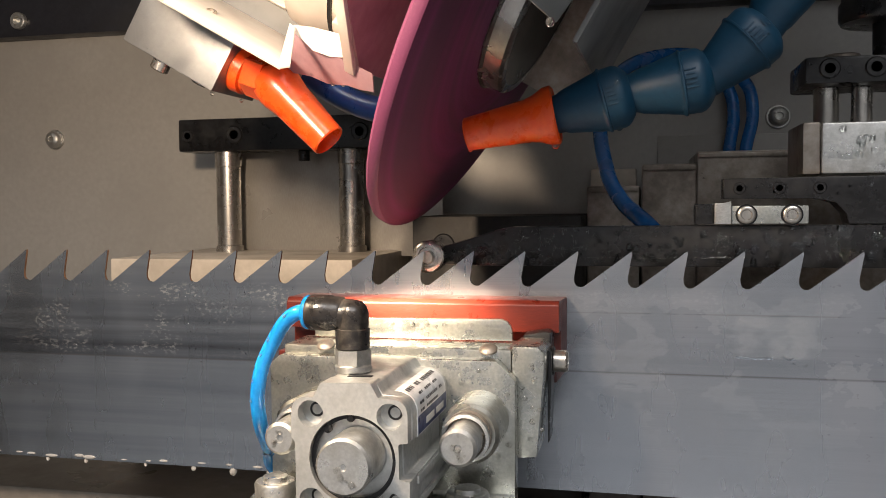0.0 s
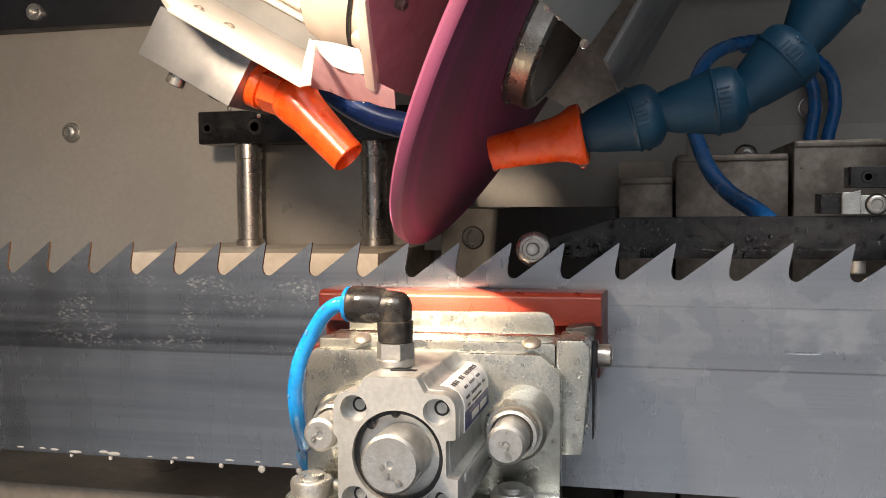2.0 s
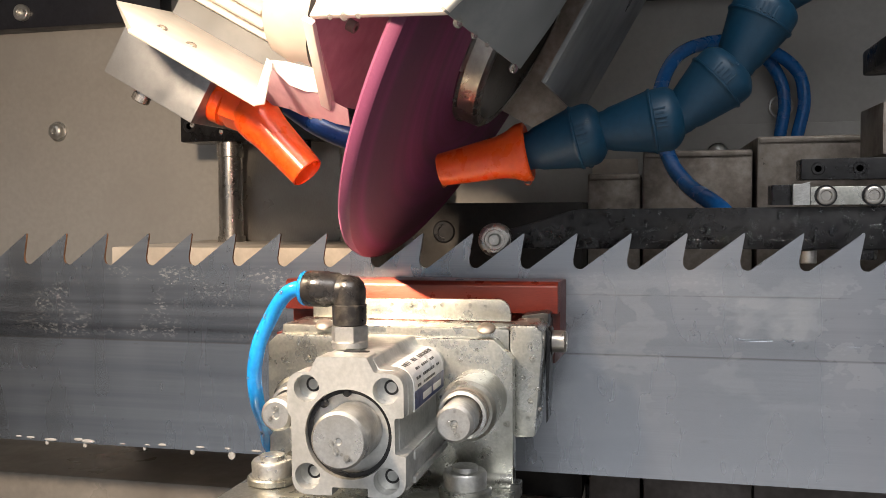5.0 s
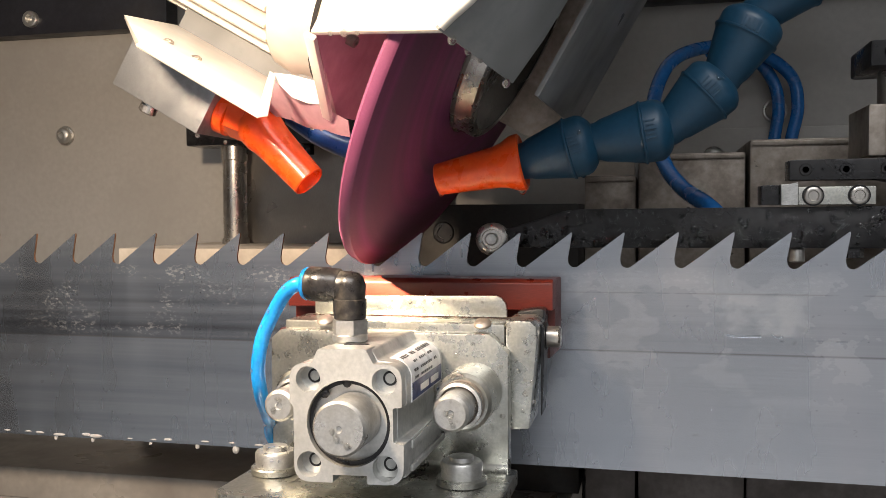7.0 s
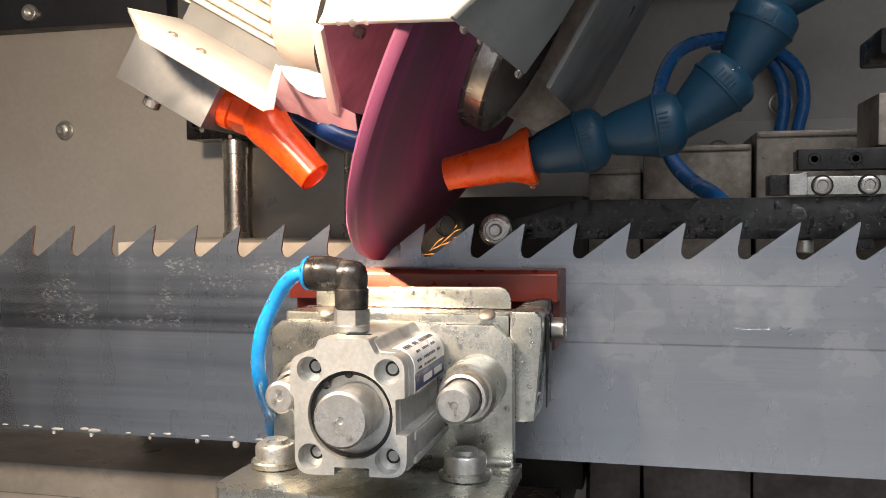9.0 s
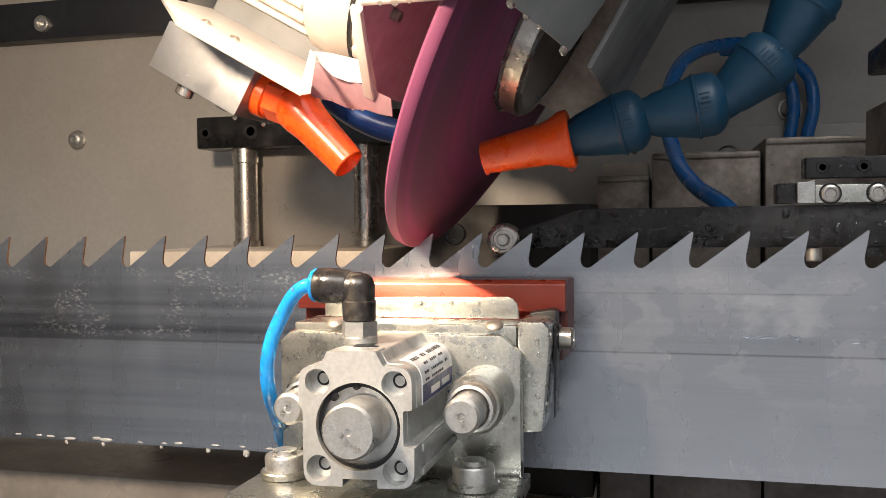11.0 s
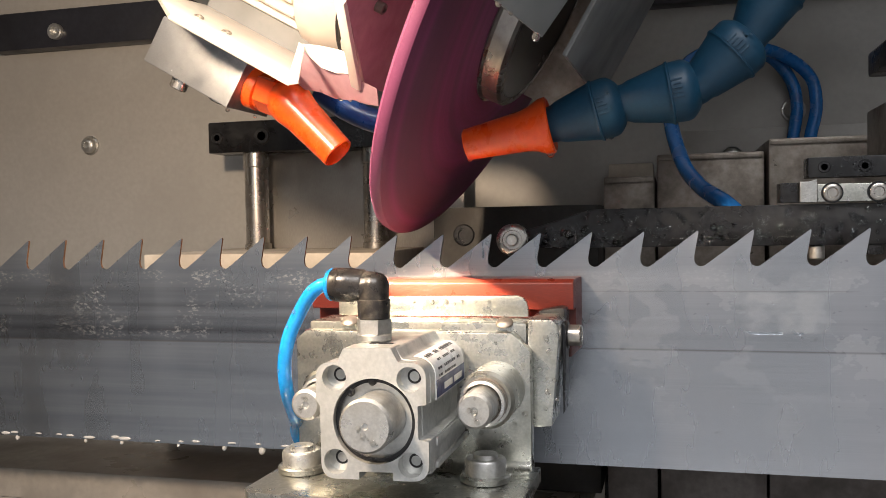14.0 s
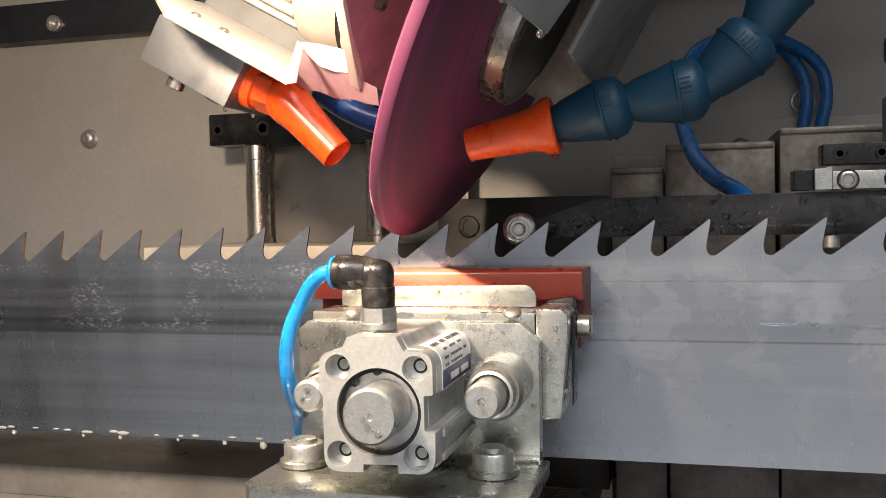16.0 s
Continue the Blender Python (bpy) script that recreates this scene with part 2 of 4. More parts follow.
LABELBLUE = surface("blue_print", (0.02, 0.035, 0.12), (0.03, 0.05, 0.16), 0.35, 0.0, 500, (1, 1, 1), 120, 0.00005, 0.1)
GLOSSDARK = surface("dark_polished_face", (0.050, 0.055, 0.055), (0.075, 0.08, 0.08), 0.22, 0.4, 300, (1, 1, 1), 40, 0.0001, 0.2, 0.08)
OILBLACK = surface("oily_black_steel", (0.011, 0.010, 0.009), (0.022, 0.020, 0.018), 0.66, 0.0, 350, (1, 1, 1), 60, 0.0002, 0.4, 0.14, (0.030, 0.025, 0.020), 0.6)
INK = surface("black_print", (0.03, 0.03, 0.035), (0.05, 0.05, 0.055), 0.5, 0.0, 500, (1, 1, 1), 120, 0.00005, 0.1)
ROOM = surface("workshop_paint", (0.58, 0.59, 0.60), (0.64, 0.65, 0.66), 0.7, 0.0, 20, (1, 1, 1), 2, 0.001, 0.2)


def water():
    m, nt, b = nodes_of("water")
    b.inputs["Base Color"].default_value = (0.95, 0.97, 0.98, 1)
    b.inputs["Roughness"].default_value, b.inputs["IOR"].default_value, b.inputs["Transmission Weight"].default_value = 0.04, 1.33, 1.0
    return m


WATER = water()


def coolant(name, clear):
    """Water mixed with white, brighter than clear water."""
    m, nt, b = nodes_of(name)
    b.inputs["Base Color"].default_value = (0.86, 0.85, 0.82, 1)
    b.inputs["Roughness"].default_value, b.inputs["IOR"].default_value, b.inputs["Transmission Weight"].default_value = 0.05, 1.34, clear
    return m


# the white in the drops gives the lamp's reflection as colour
COOLANT, WHITENED = coolant("thin_coolant", 0.95), coolant("whitened_coolant", 0.68)
BURR = surface("brown_grinding_burr", (0.16, 0.085, 0.05), (0.34, 0.20, 0.12), 0.5, 0.5, 900, (1, 1, 1), 200, 0.0002, 0.5)

# ---- mesh helpers ----
BASE = {}


def thing(name, base, label, category, group=""):
    ob = new(name)
    ob.location = base
    BASE[ob.name] = Vector(base)
    ob.empty_display_size = 0.01
    return tagged(ob, label, category, group)


def mesh_of(name, bm, material, smooth=40):
    bmesh.ops.recalc_face_normals(bm, faces=bm.faces)
    me = bpy.data.meshes.new(name)
    bm.to_mesh(me)
    bm.free()
    me.materials.append(material)
    for p in me.polygons:
        p.use_smooth = True
    me.set_sharp_from_angle(angle=radians(smooth))
    return me


def part(name, bm, material, parent, label="", smooth=40):
    """One mesh under a thing or a part; its shape is given in the thing's base space."""
    base = BASE.get(parent.name, Vector((0, 0, 0)))
    bmesh.ops.translate(bm, verts=bm.verts, vec=-base)
    ob = new(name, mesh_of(name, bm, material, smooth))
    ob.parent = parent
    BASE[ob.name] = base
    return tagged(ob, label)


def single(name, bm, material, label, category, kind="", group="", base=None, smooth=40):
    """A thing or a piece of the setting that is one mesh."""
    if base is not None:
        bmesh.ops.translate(bm, verts=bm.verts, vec=-Vector(base))
    ob = new(name, mesh_of(name, bm, material, smooth))
    if base is not None:
        ob.location = base
        BASE[ob.name] = Vector(base)
    return tagged(ob, label, category, group, kind)


def soften(bm, width, segments=2, angle=30):
    edges = [e for e in bm.edges if len(e.link_faces) == 2 and e.calc_face_angle(0) > radians(angle)]
    bmesh.ops.bevel(bm, geom=edges, offset=width, segments=segments, profile=0.6, affect="EDGES", clamp_overlap=True)
    return bm


def box(x0, x1, y0, y1, z0, z1, bevel=0.0006):
    bm = bmesh.new()
    bmesh.ops.create_cube(bm, size=1.0)
    for v in bm.verts:
        v.co = ((x0 + x1) / 2 + v.co.x * (x1 - x0), (y0 + y1) / 2 + v.co.y * (y1 - y0), (z0 + z1) / 2 + v.co.z * (z1 - z0))
    return soften(bm, bevel) if bevel else bm


def prism(points, a, b, axis="y", bevel=0.0005):
    """An outline extruded from a to b along an axis: (x, z) along y, (y, z) along x, (x, y) along z."""
    bm = bmesh.new()

    def at(p, h):
        return {"y": (p[0], h, p[1]), "x": (h, p[0], p[1]), "z": (p[0], p[1], h)}[axis]
    lo, hi = [bm.verts.new(at(p, a)) for p in points], [bm.verts.new(at(p, b)) for p in points]
    bm.faces.new(lo), bm.faces.new(hi[::-1])
    for i in range(len(points)):
        j = (i + 1) % len(points)
        bm.faces.new((lo[i], hi[i], hi[j], lo[j]))
    bmesh.ops.recalc_face_normals(bm, faces=bm.faces)
    return soften(bm, bevel) if bevel else bm


def sheet(corners, thick, bevel=0.0004):
    """A flat plate with these corners, thickened away from its face."""
    bm = bmesh.new()
    pts = [Vector(c) for c in corners]
    n = (pts[1] - pts[0]).cross(pts[2] - pts[0]).normalized() * thick
    lo, hi = [bm.verts.new(p) for p in pts], [bm.verts.new(p + n) for p in pts]
    bm.faces.new(lo), bm.faces.new(hi[::-1])
    for i in range(len(pts)):
        j = (i + 1) % len(pts)
        bm.faces.new((lo[i], hi[i], hi[j], lo[j]))
    bmesh.ops.recalc_face_normals(bm, faces=bm.faces)
    return soften(bm, bevel) if bevel else bm


def lathe(profile, origin, way, seg=40, closed=True):
    """A profile of (height, radius) turned round an axis."""
    bm = bmesh.new()
    q = Vector((0, 0, 1)).rotation_difference(Vector(way).normalized())
    rings = []
    for h, r in profile:
        rings.append([bm.verts.new(Vector(origin) + q @ Vector((r * math.cos(2 * math.pi * i / seg), r * math.sin(2 * math.pi * i / seg), h)))
                      for i in range(seg)] if r > 1e-6 else [bm.verts.new(Vector(origin) + q @ Vector((0, 0, h)))])
    for a, b in zip(rings, rings[1:]):
        for i in range(seg):
            j = (i + 1) % seg
            f = [a[i % len(a)], a[j % len(a)], b[j % len(b)], b[i % len(b)]]
            f = list(dict.fromkeys(f))
            if len(f) > 2:
                bm.faces.new(f)
    if closed:
        for r in (rings[0], rings[-1]):
            if len(r) > 2:
                bm.faces.new(r)
    bmesh.ops.recalc_face_normals(bm, faces=bm.faces)
    return bm


def rod(p, q, r, seg=28, bevel=0.0005):
    h = (Vector(q) - Vector(p)).length
    b = min(bevel, r * 0.4, h * 0.4)
    return lathe([(0, r - b), (b, r), (h - b, r), (h, r - b)], p, Vector(q) - Vector(p), seg)


def curve_points(points, n=10):
    """A smooth line through the points."""
    p = [Vector(v) for v in points]
    p = [2 * p[0] - p[1], *p, 2 * p[-1] - p[-2]]
    out = []
    for i in range(1, len(p) - 2):
        for k in range(n):
            t = k / n
            a, b, c, d = p[i - 1:i + 3]
            out.append(0.5 * (2 * b + (c - a) * t + (2 * a - 5 * b + 4 * c - d) * t * t + (3 * b - a - 3 * c + d) * t ** 3))
    return out + [p[-2]]


def tube(points, r, seg=16, n=10):
    bm = bmesh.new()
    line = curve_points(points, n)
    rings, side = [], None
    for i, p in enumerate(line):
        d = (line[min(i + 1, len(line) - 1)] - line[max(i - 1, 0)]).normalized()
        side = (side - d * side.dot(d)).normalized() if side else d.orthogonal().normalized()
        up = d.cross(side)
        rings.append([bm.verts.new(p + r * (math.cos(a) * side + math.sin(a) * up)) for a in (2 * math.pi * k / seg for k in range(seg))])
    for a, b in zip(rings, rings[1:]):
        for i in range(seg):
            j = (i + 1) % seg
            bm.faces.new((a[i], a[j], b[j], b[i]))
    bm.faces.new(rings[0]), bm.faces.new(rings[-1][::-1])
    bmesh.ops.recalc_face_normals(bm, faces=bm.faces)
    return bm


def joined(*bms):
    out = bmesh.new()
    for b in bms:
        me = bpy.data.meshes.new("join")
        b.to_mesh(me)
        b.free()
        out.from_mesh(me)
        bpy.data.meshes.remove(me)
    return out


def hexagon(p, q, r, bevel=0.0004):
    bm = rod(p, q, r, 6, 0.0)
    return bm


def drops(spots, way, stretch=1.0, sag=0.0):
    """Flattened beads of water that sit on a face, (x, y, z, radius) each."""
    out = bmesh.new()
    me = bpy.data.meshes.new("beads")
    for x, y, z, r in spots:
        b = lathe([(-0.1 * r, r), (0.22 * r, 0.92 * r), (0.42 * r, 0.62 * r), (0.52 * r, 0.0)], (0, 0, 0), way, 10)
        k = random.uniform(0.8, 1.4) * stretch
        for v in b.verts:
            v.co.z *= k
            v.co.x *= random.uniform(0.92, 1.08) / stretch ** 1.5
            v.co += Vector((x, y, z))
        b.to_mesh(me)
        b.free()
        out.from_mesh(me)
    bpy.data.meshes.remove(me)
    return out


def hanging(spots):
    """Drops that hang from an edge, (x, y, z, radius) each."""
    return joined(*[lathe([(0.4 * r, 0.0), (0.2 * r, 0.7 * r), (-0.5 * r, 1.0 * r), (-1.2 * r, 0.92 * r), (-1.7 * r, 0.55 * r), (-1.9 * r, 0.0)], (x, y, z), (0, 0, 1), 14, False) for x, y, z, r in spots])


def cap_screw(name, at, way, r, h, parent, material, socket=True, label=""):
    """A socket head with its hexagon recess."""
    w = Vector(way).normalized()
    prof = [(0, r), (h - r * 0.12, r), (h, r * 0.88), (h, r * 0.52), (h - r * 0.6, r * 0.5), (h - r * 0.6, 0)]
    if not socket:
        prof = [(0, r), (h * 0.3, r), (h * 0.75, r * 0.75), (h, r * 0.3), (h, 0)]
    return part(name, lathe(prof, Vector(at), w, 24), material, parent, label)

# ---- the large structure ----
PITCH, TIP = 0.022, 0.100


def enclosure():
    single("wall_back", box(-0.75, 0.85, 0.255, 0.275, -0.35, 0.80), WALLPAINT, "warm grey enamelled sheet-metal back wall of the machine", "wall", "structure")
    single("wall_left", box(-0.77, -0.75, -0.30, 0.255, -0.35, 0.80), WALLPAINT, "grey enamelled side wall of the machine", "wall", "structure")
    single("wall_right", box(0.85, 0.87, -0.30, 0.255, -0.35, 0.80), WALLPAINT, "grey enamelled side wall of the machine", "wall", "structure")
    single("ceiling", box(-0.77, 0.87, -0.30, 0.275, 0.80, 0.82), WALLPAINT, "grey sheet-metal roof of the machine", "ceiling", "structure")
    single("floor", box(-0.77, 0.87, -0.60, 0.275, -0.37, -0.35), BEDGREY, "grey painted floor of the machine", "floor", "structure")
    single("wall_panel", box(0.167, 0.42, 0.2535, 0.2549, 0.0, 0.1652, 0.0004), WALLPAINT, "grey sheet-metal panel on the lower back wall", "wall panel", "structure")
    # unseen panels added round the front opening to hold back light and darken reflections
    single("top_light_block", box(-0.77, 0.87, -0.320, -0.300, 0.60, 0.82), WALLPAINT, "unseen grey panel that holds ceiling light off the back wall", "hood", "structure")
    single("right_light_block", box(0.60, 0.87, -0.320, -0.300, -0.35, 0.418), WALLPAINT, "unseen grey panel that holds workshop light off the right side", "door", "structure")
    single("left_dark_panel", box(-0.77, -0.34, -0.320, -0.300, -0.35, 0.418), DARKPAINT, "unseen black panel that darkens the reflection in the blade's left half", "door", "structure")
    # an unseen workshop behind the camera, its pale walls there to fill the machine with light
    single("workshop_floor", box(-3, 3, -4, -0.602, -1.0, -0.95, 0), ROOM, "grey workshop floor", "floor", "structure")
    single("workshop_wall_front", box(-3, 3, -4.05, -4, -1.0, 2.4, 0), ROOM, "plain grey workshop wall", "wall", "structure")
    # unseen west wall, kept dark for the reflection in the blade's left half
    single("workshop_wall_west", box(-3.05, -3, -4, 0.3, -1.0, 2.4, 0), DARKCOVER, "plain grey workshop wall", "wall", "structure")
    single("workshop_wall_east", box(3, 3.05, -4, 0.3, -1.0, 2.4, 0), ROOM, "plain grey workshop wall", "wall", "structure")
    single("workshop_ceiling", box(-3, 3, -4, -0.31, 2.4, 2.45, 0), ROOM, "plain grey workshop ceiling", "ceiling", "structure")


def bed():
    single("bed_plate", box(-0.60, 0.115, -0.02, 0.25, -0.075, -0.045, 0.002), BEDGREY, "grey-brown wet machine bed below the saw blade", "machine bed", "structure")
    single("bed_step", prism([(-0.30, -0.045), (0.026, -0.045), (0.022, -0.028), (-0.285, -0.028)], 0.03, 0.22, "y", 0.001), BEDGREY,
           "wet grey cover plate on the machine bed", "cover plate", "structure")
    single("bed_column", box(0.028, 0.108, -0.108, -0.056, -0.345, 0.0058, 0.001), BLACKED, "dark steel column carrying the clamp bracket", "column", "structure")
    for x0, x1, dy in ((0.1315, 0.157, 0.0), (0.1585, 0.2095, 0.006), (0.211, 0.300, 0.0), (0.3015, 0.40, 0.005)):
        single("slide_cover", box(x0, x1, 0.08 - dy, 0.20, -0.12, -0.004, 0.001), DARKCOVER, "dark brown-grey steel slide cover below the saw blade", "slide cover", group="slide covers below the blade")


def wall_screw(x, z):
    t = thing("wall_screw", (x, 0.255, z), "bright domed steel screw with washer in the grey back wall", "screw", "screws in the back wall")
    part("washer", rod((x, 0.255, z), (x, 0.2535, z), 0.0080), BRIGHT, t)
    part("head", lathe([(0, 0.0066), (0.002, 0.0066), (0.0036, 0.0058), (0.0046, 0.0044), (0.0050, 0.0026), (0.0040, 0.0022), (0.0036, 0)], (x, 0.2535, z), (0, -1, 0), 24), BRIGHT, t)


def top_bar():
    t = thing("mounting_bar", (-0.28, 0.24, 0.2545), "black painted steel bar screwed to the back wall", "mounting bar")
    part("bar", box(-0.385, -0.20, 0.238, 0.2548, 0.2545, 0.285, 0.001), DARKPAINT, t)
    cap_screw("screw", (-0.320, 0.238, 0.2665), (0, -1, 0), 0.0065, 0.004, t, BRIGHT, label="bright steel screw")


def roof_bar():
    t = thing("mounting_bar", (0.30, 0.24, 0.2505), "black painted steel bar screwed to the back wall", "mounting bar")
    part("bar", box(0.10, 0.62, 0.238, 0.2548, 0.2505, 0.285, 0.001), DARKPAINT, t)


def support():
    t = thing("guide_post_stand", (-0.08, 0.21, 0.08), "stand of two steel posts under a black crossbar", "guide stand")
    part("crossbar", box(-0.1625, 0.012, 0.198, 0.226, 0.1585, 0.1812, 0.0015), BLACKED, t, "black steel crossbar")
    for x in (-0.1305, -0.0385):
        part("post", lathe([(0, 0.0098), (0.004, 0.0098), (0.0045, 0.0086), (0.060, 0.0086), (0.0605, 0.0094), (0.0705, 0.0094)], (x, 0.210, 0.088), (0, 0, 1), 32), CHROME, t, "worn bright steel post")
    for x in (-0.155, -0.1195, -0.028):
        cap_screw("screw", (x, 0.198, 0.1696), (0, -1, 0), 0.0045 if x < -0.15 else 0.0062, 0.0012, t, BLACKED)
    part("lower_screw", rod((-0.073, 0.21, 0.1585), (-0.073, 0.21, 0.151), 0.004), BLACKED, t)
    part("back_sheet", box(-0.1295, 0.022, 0.2265, 0.2285, 0.084, 0.1585, 0.0003), SATIN, t, "polished stained steel sheet")
    single("table_plate", box(-0.167, -0.008, 0.120, 0.250, 0.058, 0.088, 0.001), IVORY, "pale worn machine table plate under the posts", "table plate")
    tagged(single("table_leg_block", box(-0.16, -0.015, 0.13, 0.245, -0.0448, 0.0578, 0.001), BLACKED, "dark steel block carrying the table plate", "machine block"))
    t = thing("dark_slab", (0.08, 0.115, -0.04), "dark oily steel slab with a socket screw", "steel slab")
    part("slab", box(0.034, 0.1265, 0.100, 0.20, -0.0448, 0.1135, 0.001), OILBLACK, t)
    cap_screw("screw", (0.0517, 0.0998, 0.098), (0, -1, 0), 0.0062, 0.001, t, BLACKED)


def slide_blocks():
    for x0, x1, z, y in ((0.127, 0.156, 0.1296, 0.134), (0.1572, 0.2145, 0.1412, 0.130), (0.2162, 0.33, 0.1474, 0.1255)):
        t = thing("slide_block", ((x0 + x1) / 2, 0.17, 0.0), "stained brown-grey steel slide block, worn edges", "slide block", "stepped slide blocks")
        part("body", box(x0, x1, y, 0.225, -0.0448, z, 0.0014), COVER, t)
        part("rim", box(x0 + 0.001, x1 - 0.001, y - 0.0012, y, z - 0.0035, z - 0.0012, 0.0004), COVER, t)
    cover = t
    single("pale_block", box(0.1235, 0.153, 0.2255, 0.25, -0.0448, 0.1425, 0.001), IVORY, "pale plastic block behind the slide blocks", "block")
    single("slide_rail", box(0.126, 0.34, 0.1265, 0.2548, -0.0775, -0.0450, 0.001), BLACKED, "dark rail under the slide blocks", "rail")
    return cover


def blade():
    t = thing("saw_blade", (0, 0, 0), "wide wet grey steel band-saw blade with ground hooked teeth", "saw blade")
    k0, k1, foot = -24, 26, TIP - 0.0160
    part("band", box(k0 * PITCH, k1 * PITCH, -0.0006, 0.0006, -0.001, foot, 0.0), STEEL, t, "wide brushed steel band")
    for k in range(k0, k1):
        x = k * PITCH
        prof = [(x, TIP), (x + 0.0002, TIP - 0.0006), (x - 0.0016, TIP - 0.0108)]
        for a in range(186, 271, 14):
            prof.append((x + 0.0012 + 0.0027 * math.cos(radians(a)), TIP - 0.0122 + 0.0027 * math.sin(radians(a))))
        prof += [(x + 0.0012, foot), (x + 0.0012 - PITCH, foot)]
        for a in (270, 282, 295, 307):
            prof.append((x - PITCH + 0.0012 + 0.0027 * math.cos(radians(a)), TIP - 0.0122 + 0.0027 * math.sin(radians(a))))
        prof.append((x - 0.0004, TIP - 0.0002))
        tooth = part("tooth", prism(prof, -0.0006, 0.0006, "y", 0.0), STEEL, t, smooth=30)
        tooth.data.materials.append(BURR)
        for p in tooth.data.polygons:
            p.material_index = 1 if p.normal.x > 0.6 and k < 2 else 0


# ---- clamp and cylinder ----
def bracket():
    t = thing("clamp_bracket", (0.068, -0.08, 0.006), "zinc-plated steel angle bracket bolted down beside the blade", "bracket")
    part("base", prism([(0.0175, -0.052), (0.0165, -0.099), (0.0195, -0.103), (0.113, -0.106), (0.1165, -0.103), (0.1165, -0.052)], 0.006, 0.0118, "z", 0.0007), ZINC, t)
    part("upright", prism([(0.0205, 0.0118), (0.1143, 0.0118), (0.1143, 0.0568), (0.1075, 0.0638), (0.0245, 0.0638), (0.0205, 0.0602)], -0.060, -0.0535, "y", 0.0007), ZINC, t)
    bend = [(-0.0598, 0.0117), (-0.0598, 0.0170)] + [(-0.0650 + 0.0052 * math.cos(radians(a)), 0.0170 - 0.0052 * math.sin(radians(a))) for a in range(15, 91, 15)]
    part("bend", prism(bend, 0.0212, 0.1138, "x", 0), ZINC, t)
    for x, y in ((0.0996, -0.0735), (0.0283, -0.0745)):
        b = part("bolt", lathe([(0, 0.0074), (0.0046, 0.0076), (0.0056, 0.0070), (0.0060, 0.0058), (0.0057, 0.0050), (0.0057, 0.0046), (0.0072, 0.0044), (0.0074, 0.0036), (0.0074, 0)], (x, y, 0.0146), (0, 0, 1), 32), BRIGHT, t, "bright bolt head with a raised centre")
        part("washer", lathe([(0, 0.0086), (0.0004, 0.0092), (0.0022, 0.0092), (0.0028, 0.0086), (0.0028, 0.0)], (x, y, 0.0118), (0, 0, 1), 36), ZINC, b)


def guide_pins():
    for x, z, r in ((0.1018, 0.0428, 0.0062), (0.0415, 0.0428, 0.0055)):
        t = thing("guide_pin", (x, -0.06, z), "round bright steel guide pin in a collar on the bracket", "guide pin", "guide pins of the clamp")
        part("collar", lathe([(0, r + 0.0042), (0.0215, r + 0.0042), (0.0227, r + 0.0030), (0.0227, r + 0.0010)], (x, -0.060, z), (0, -1, 0), 36), ZINC, t)
        part("ring", lathe([(0.0225, r + 0.0020), (0.0255, r + 0.0020), (0.0255, r)], (x, -0.060, z), (0, -1, 0), 36), COVER, t)
        part("snap_ring", lathe([(0.0262, r + 0.0008), (0.0262, r + 0.0018), (0.0282, r + 0.0018), (0.0286, r + 0.0008)], (x, -0.060, z), (0, -1, 0), 36, False), BRIGHT, t)
        part("pin", lathe([(0.0, r), (0.0395, r), (0.0405, r - 0.001), (0.0405, 0.0014), (0.0398, 0.001), (0.0398, 0)], (x, -0.060, z), (0, -1, 0), 36), BRIGHT, t)


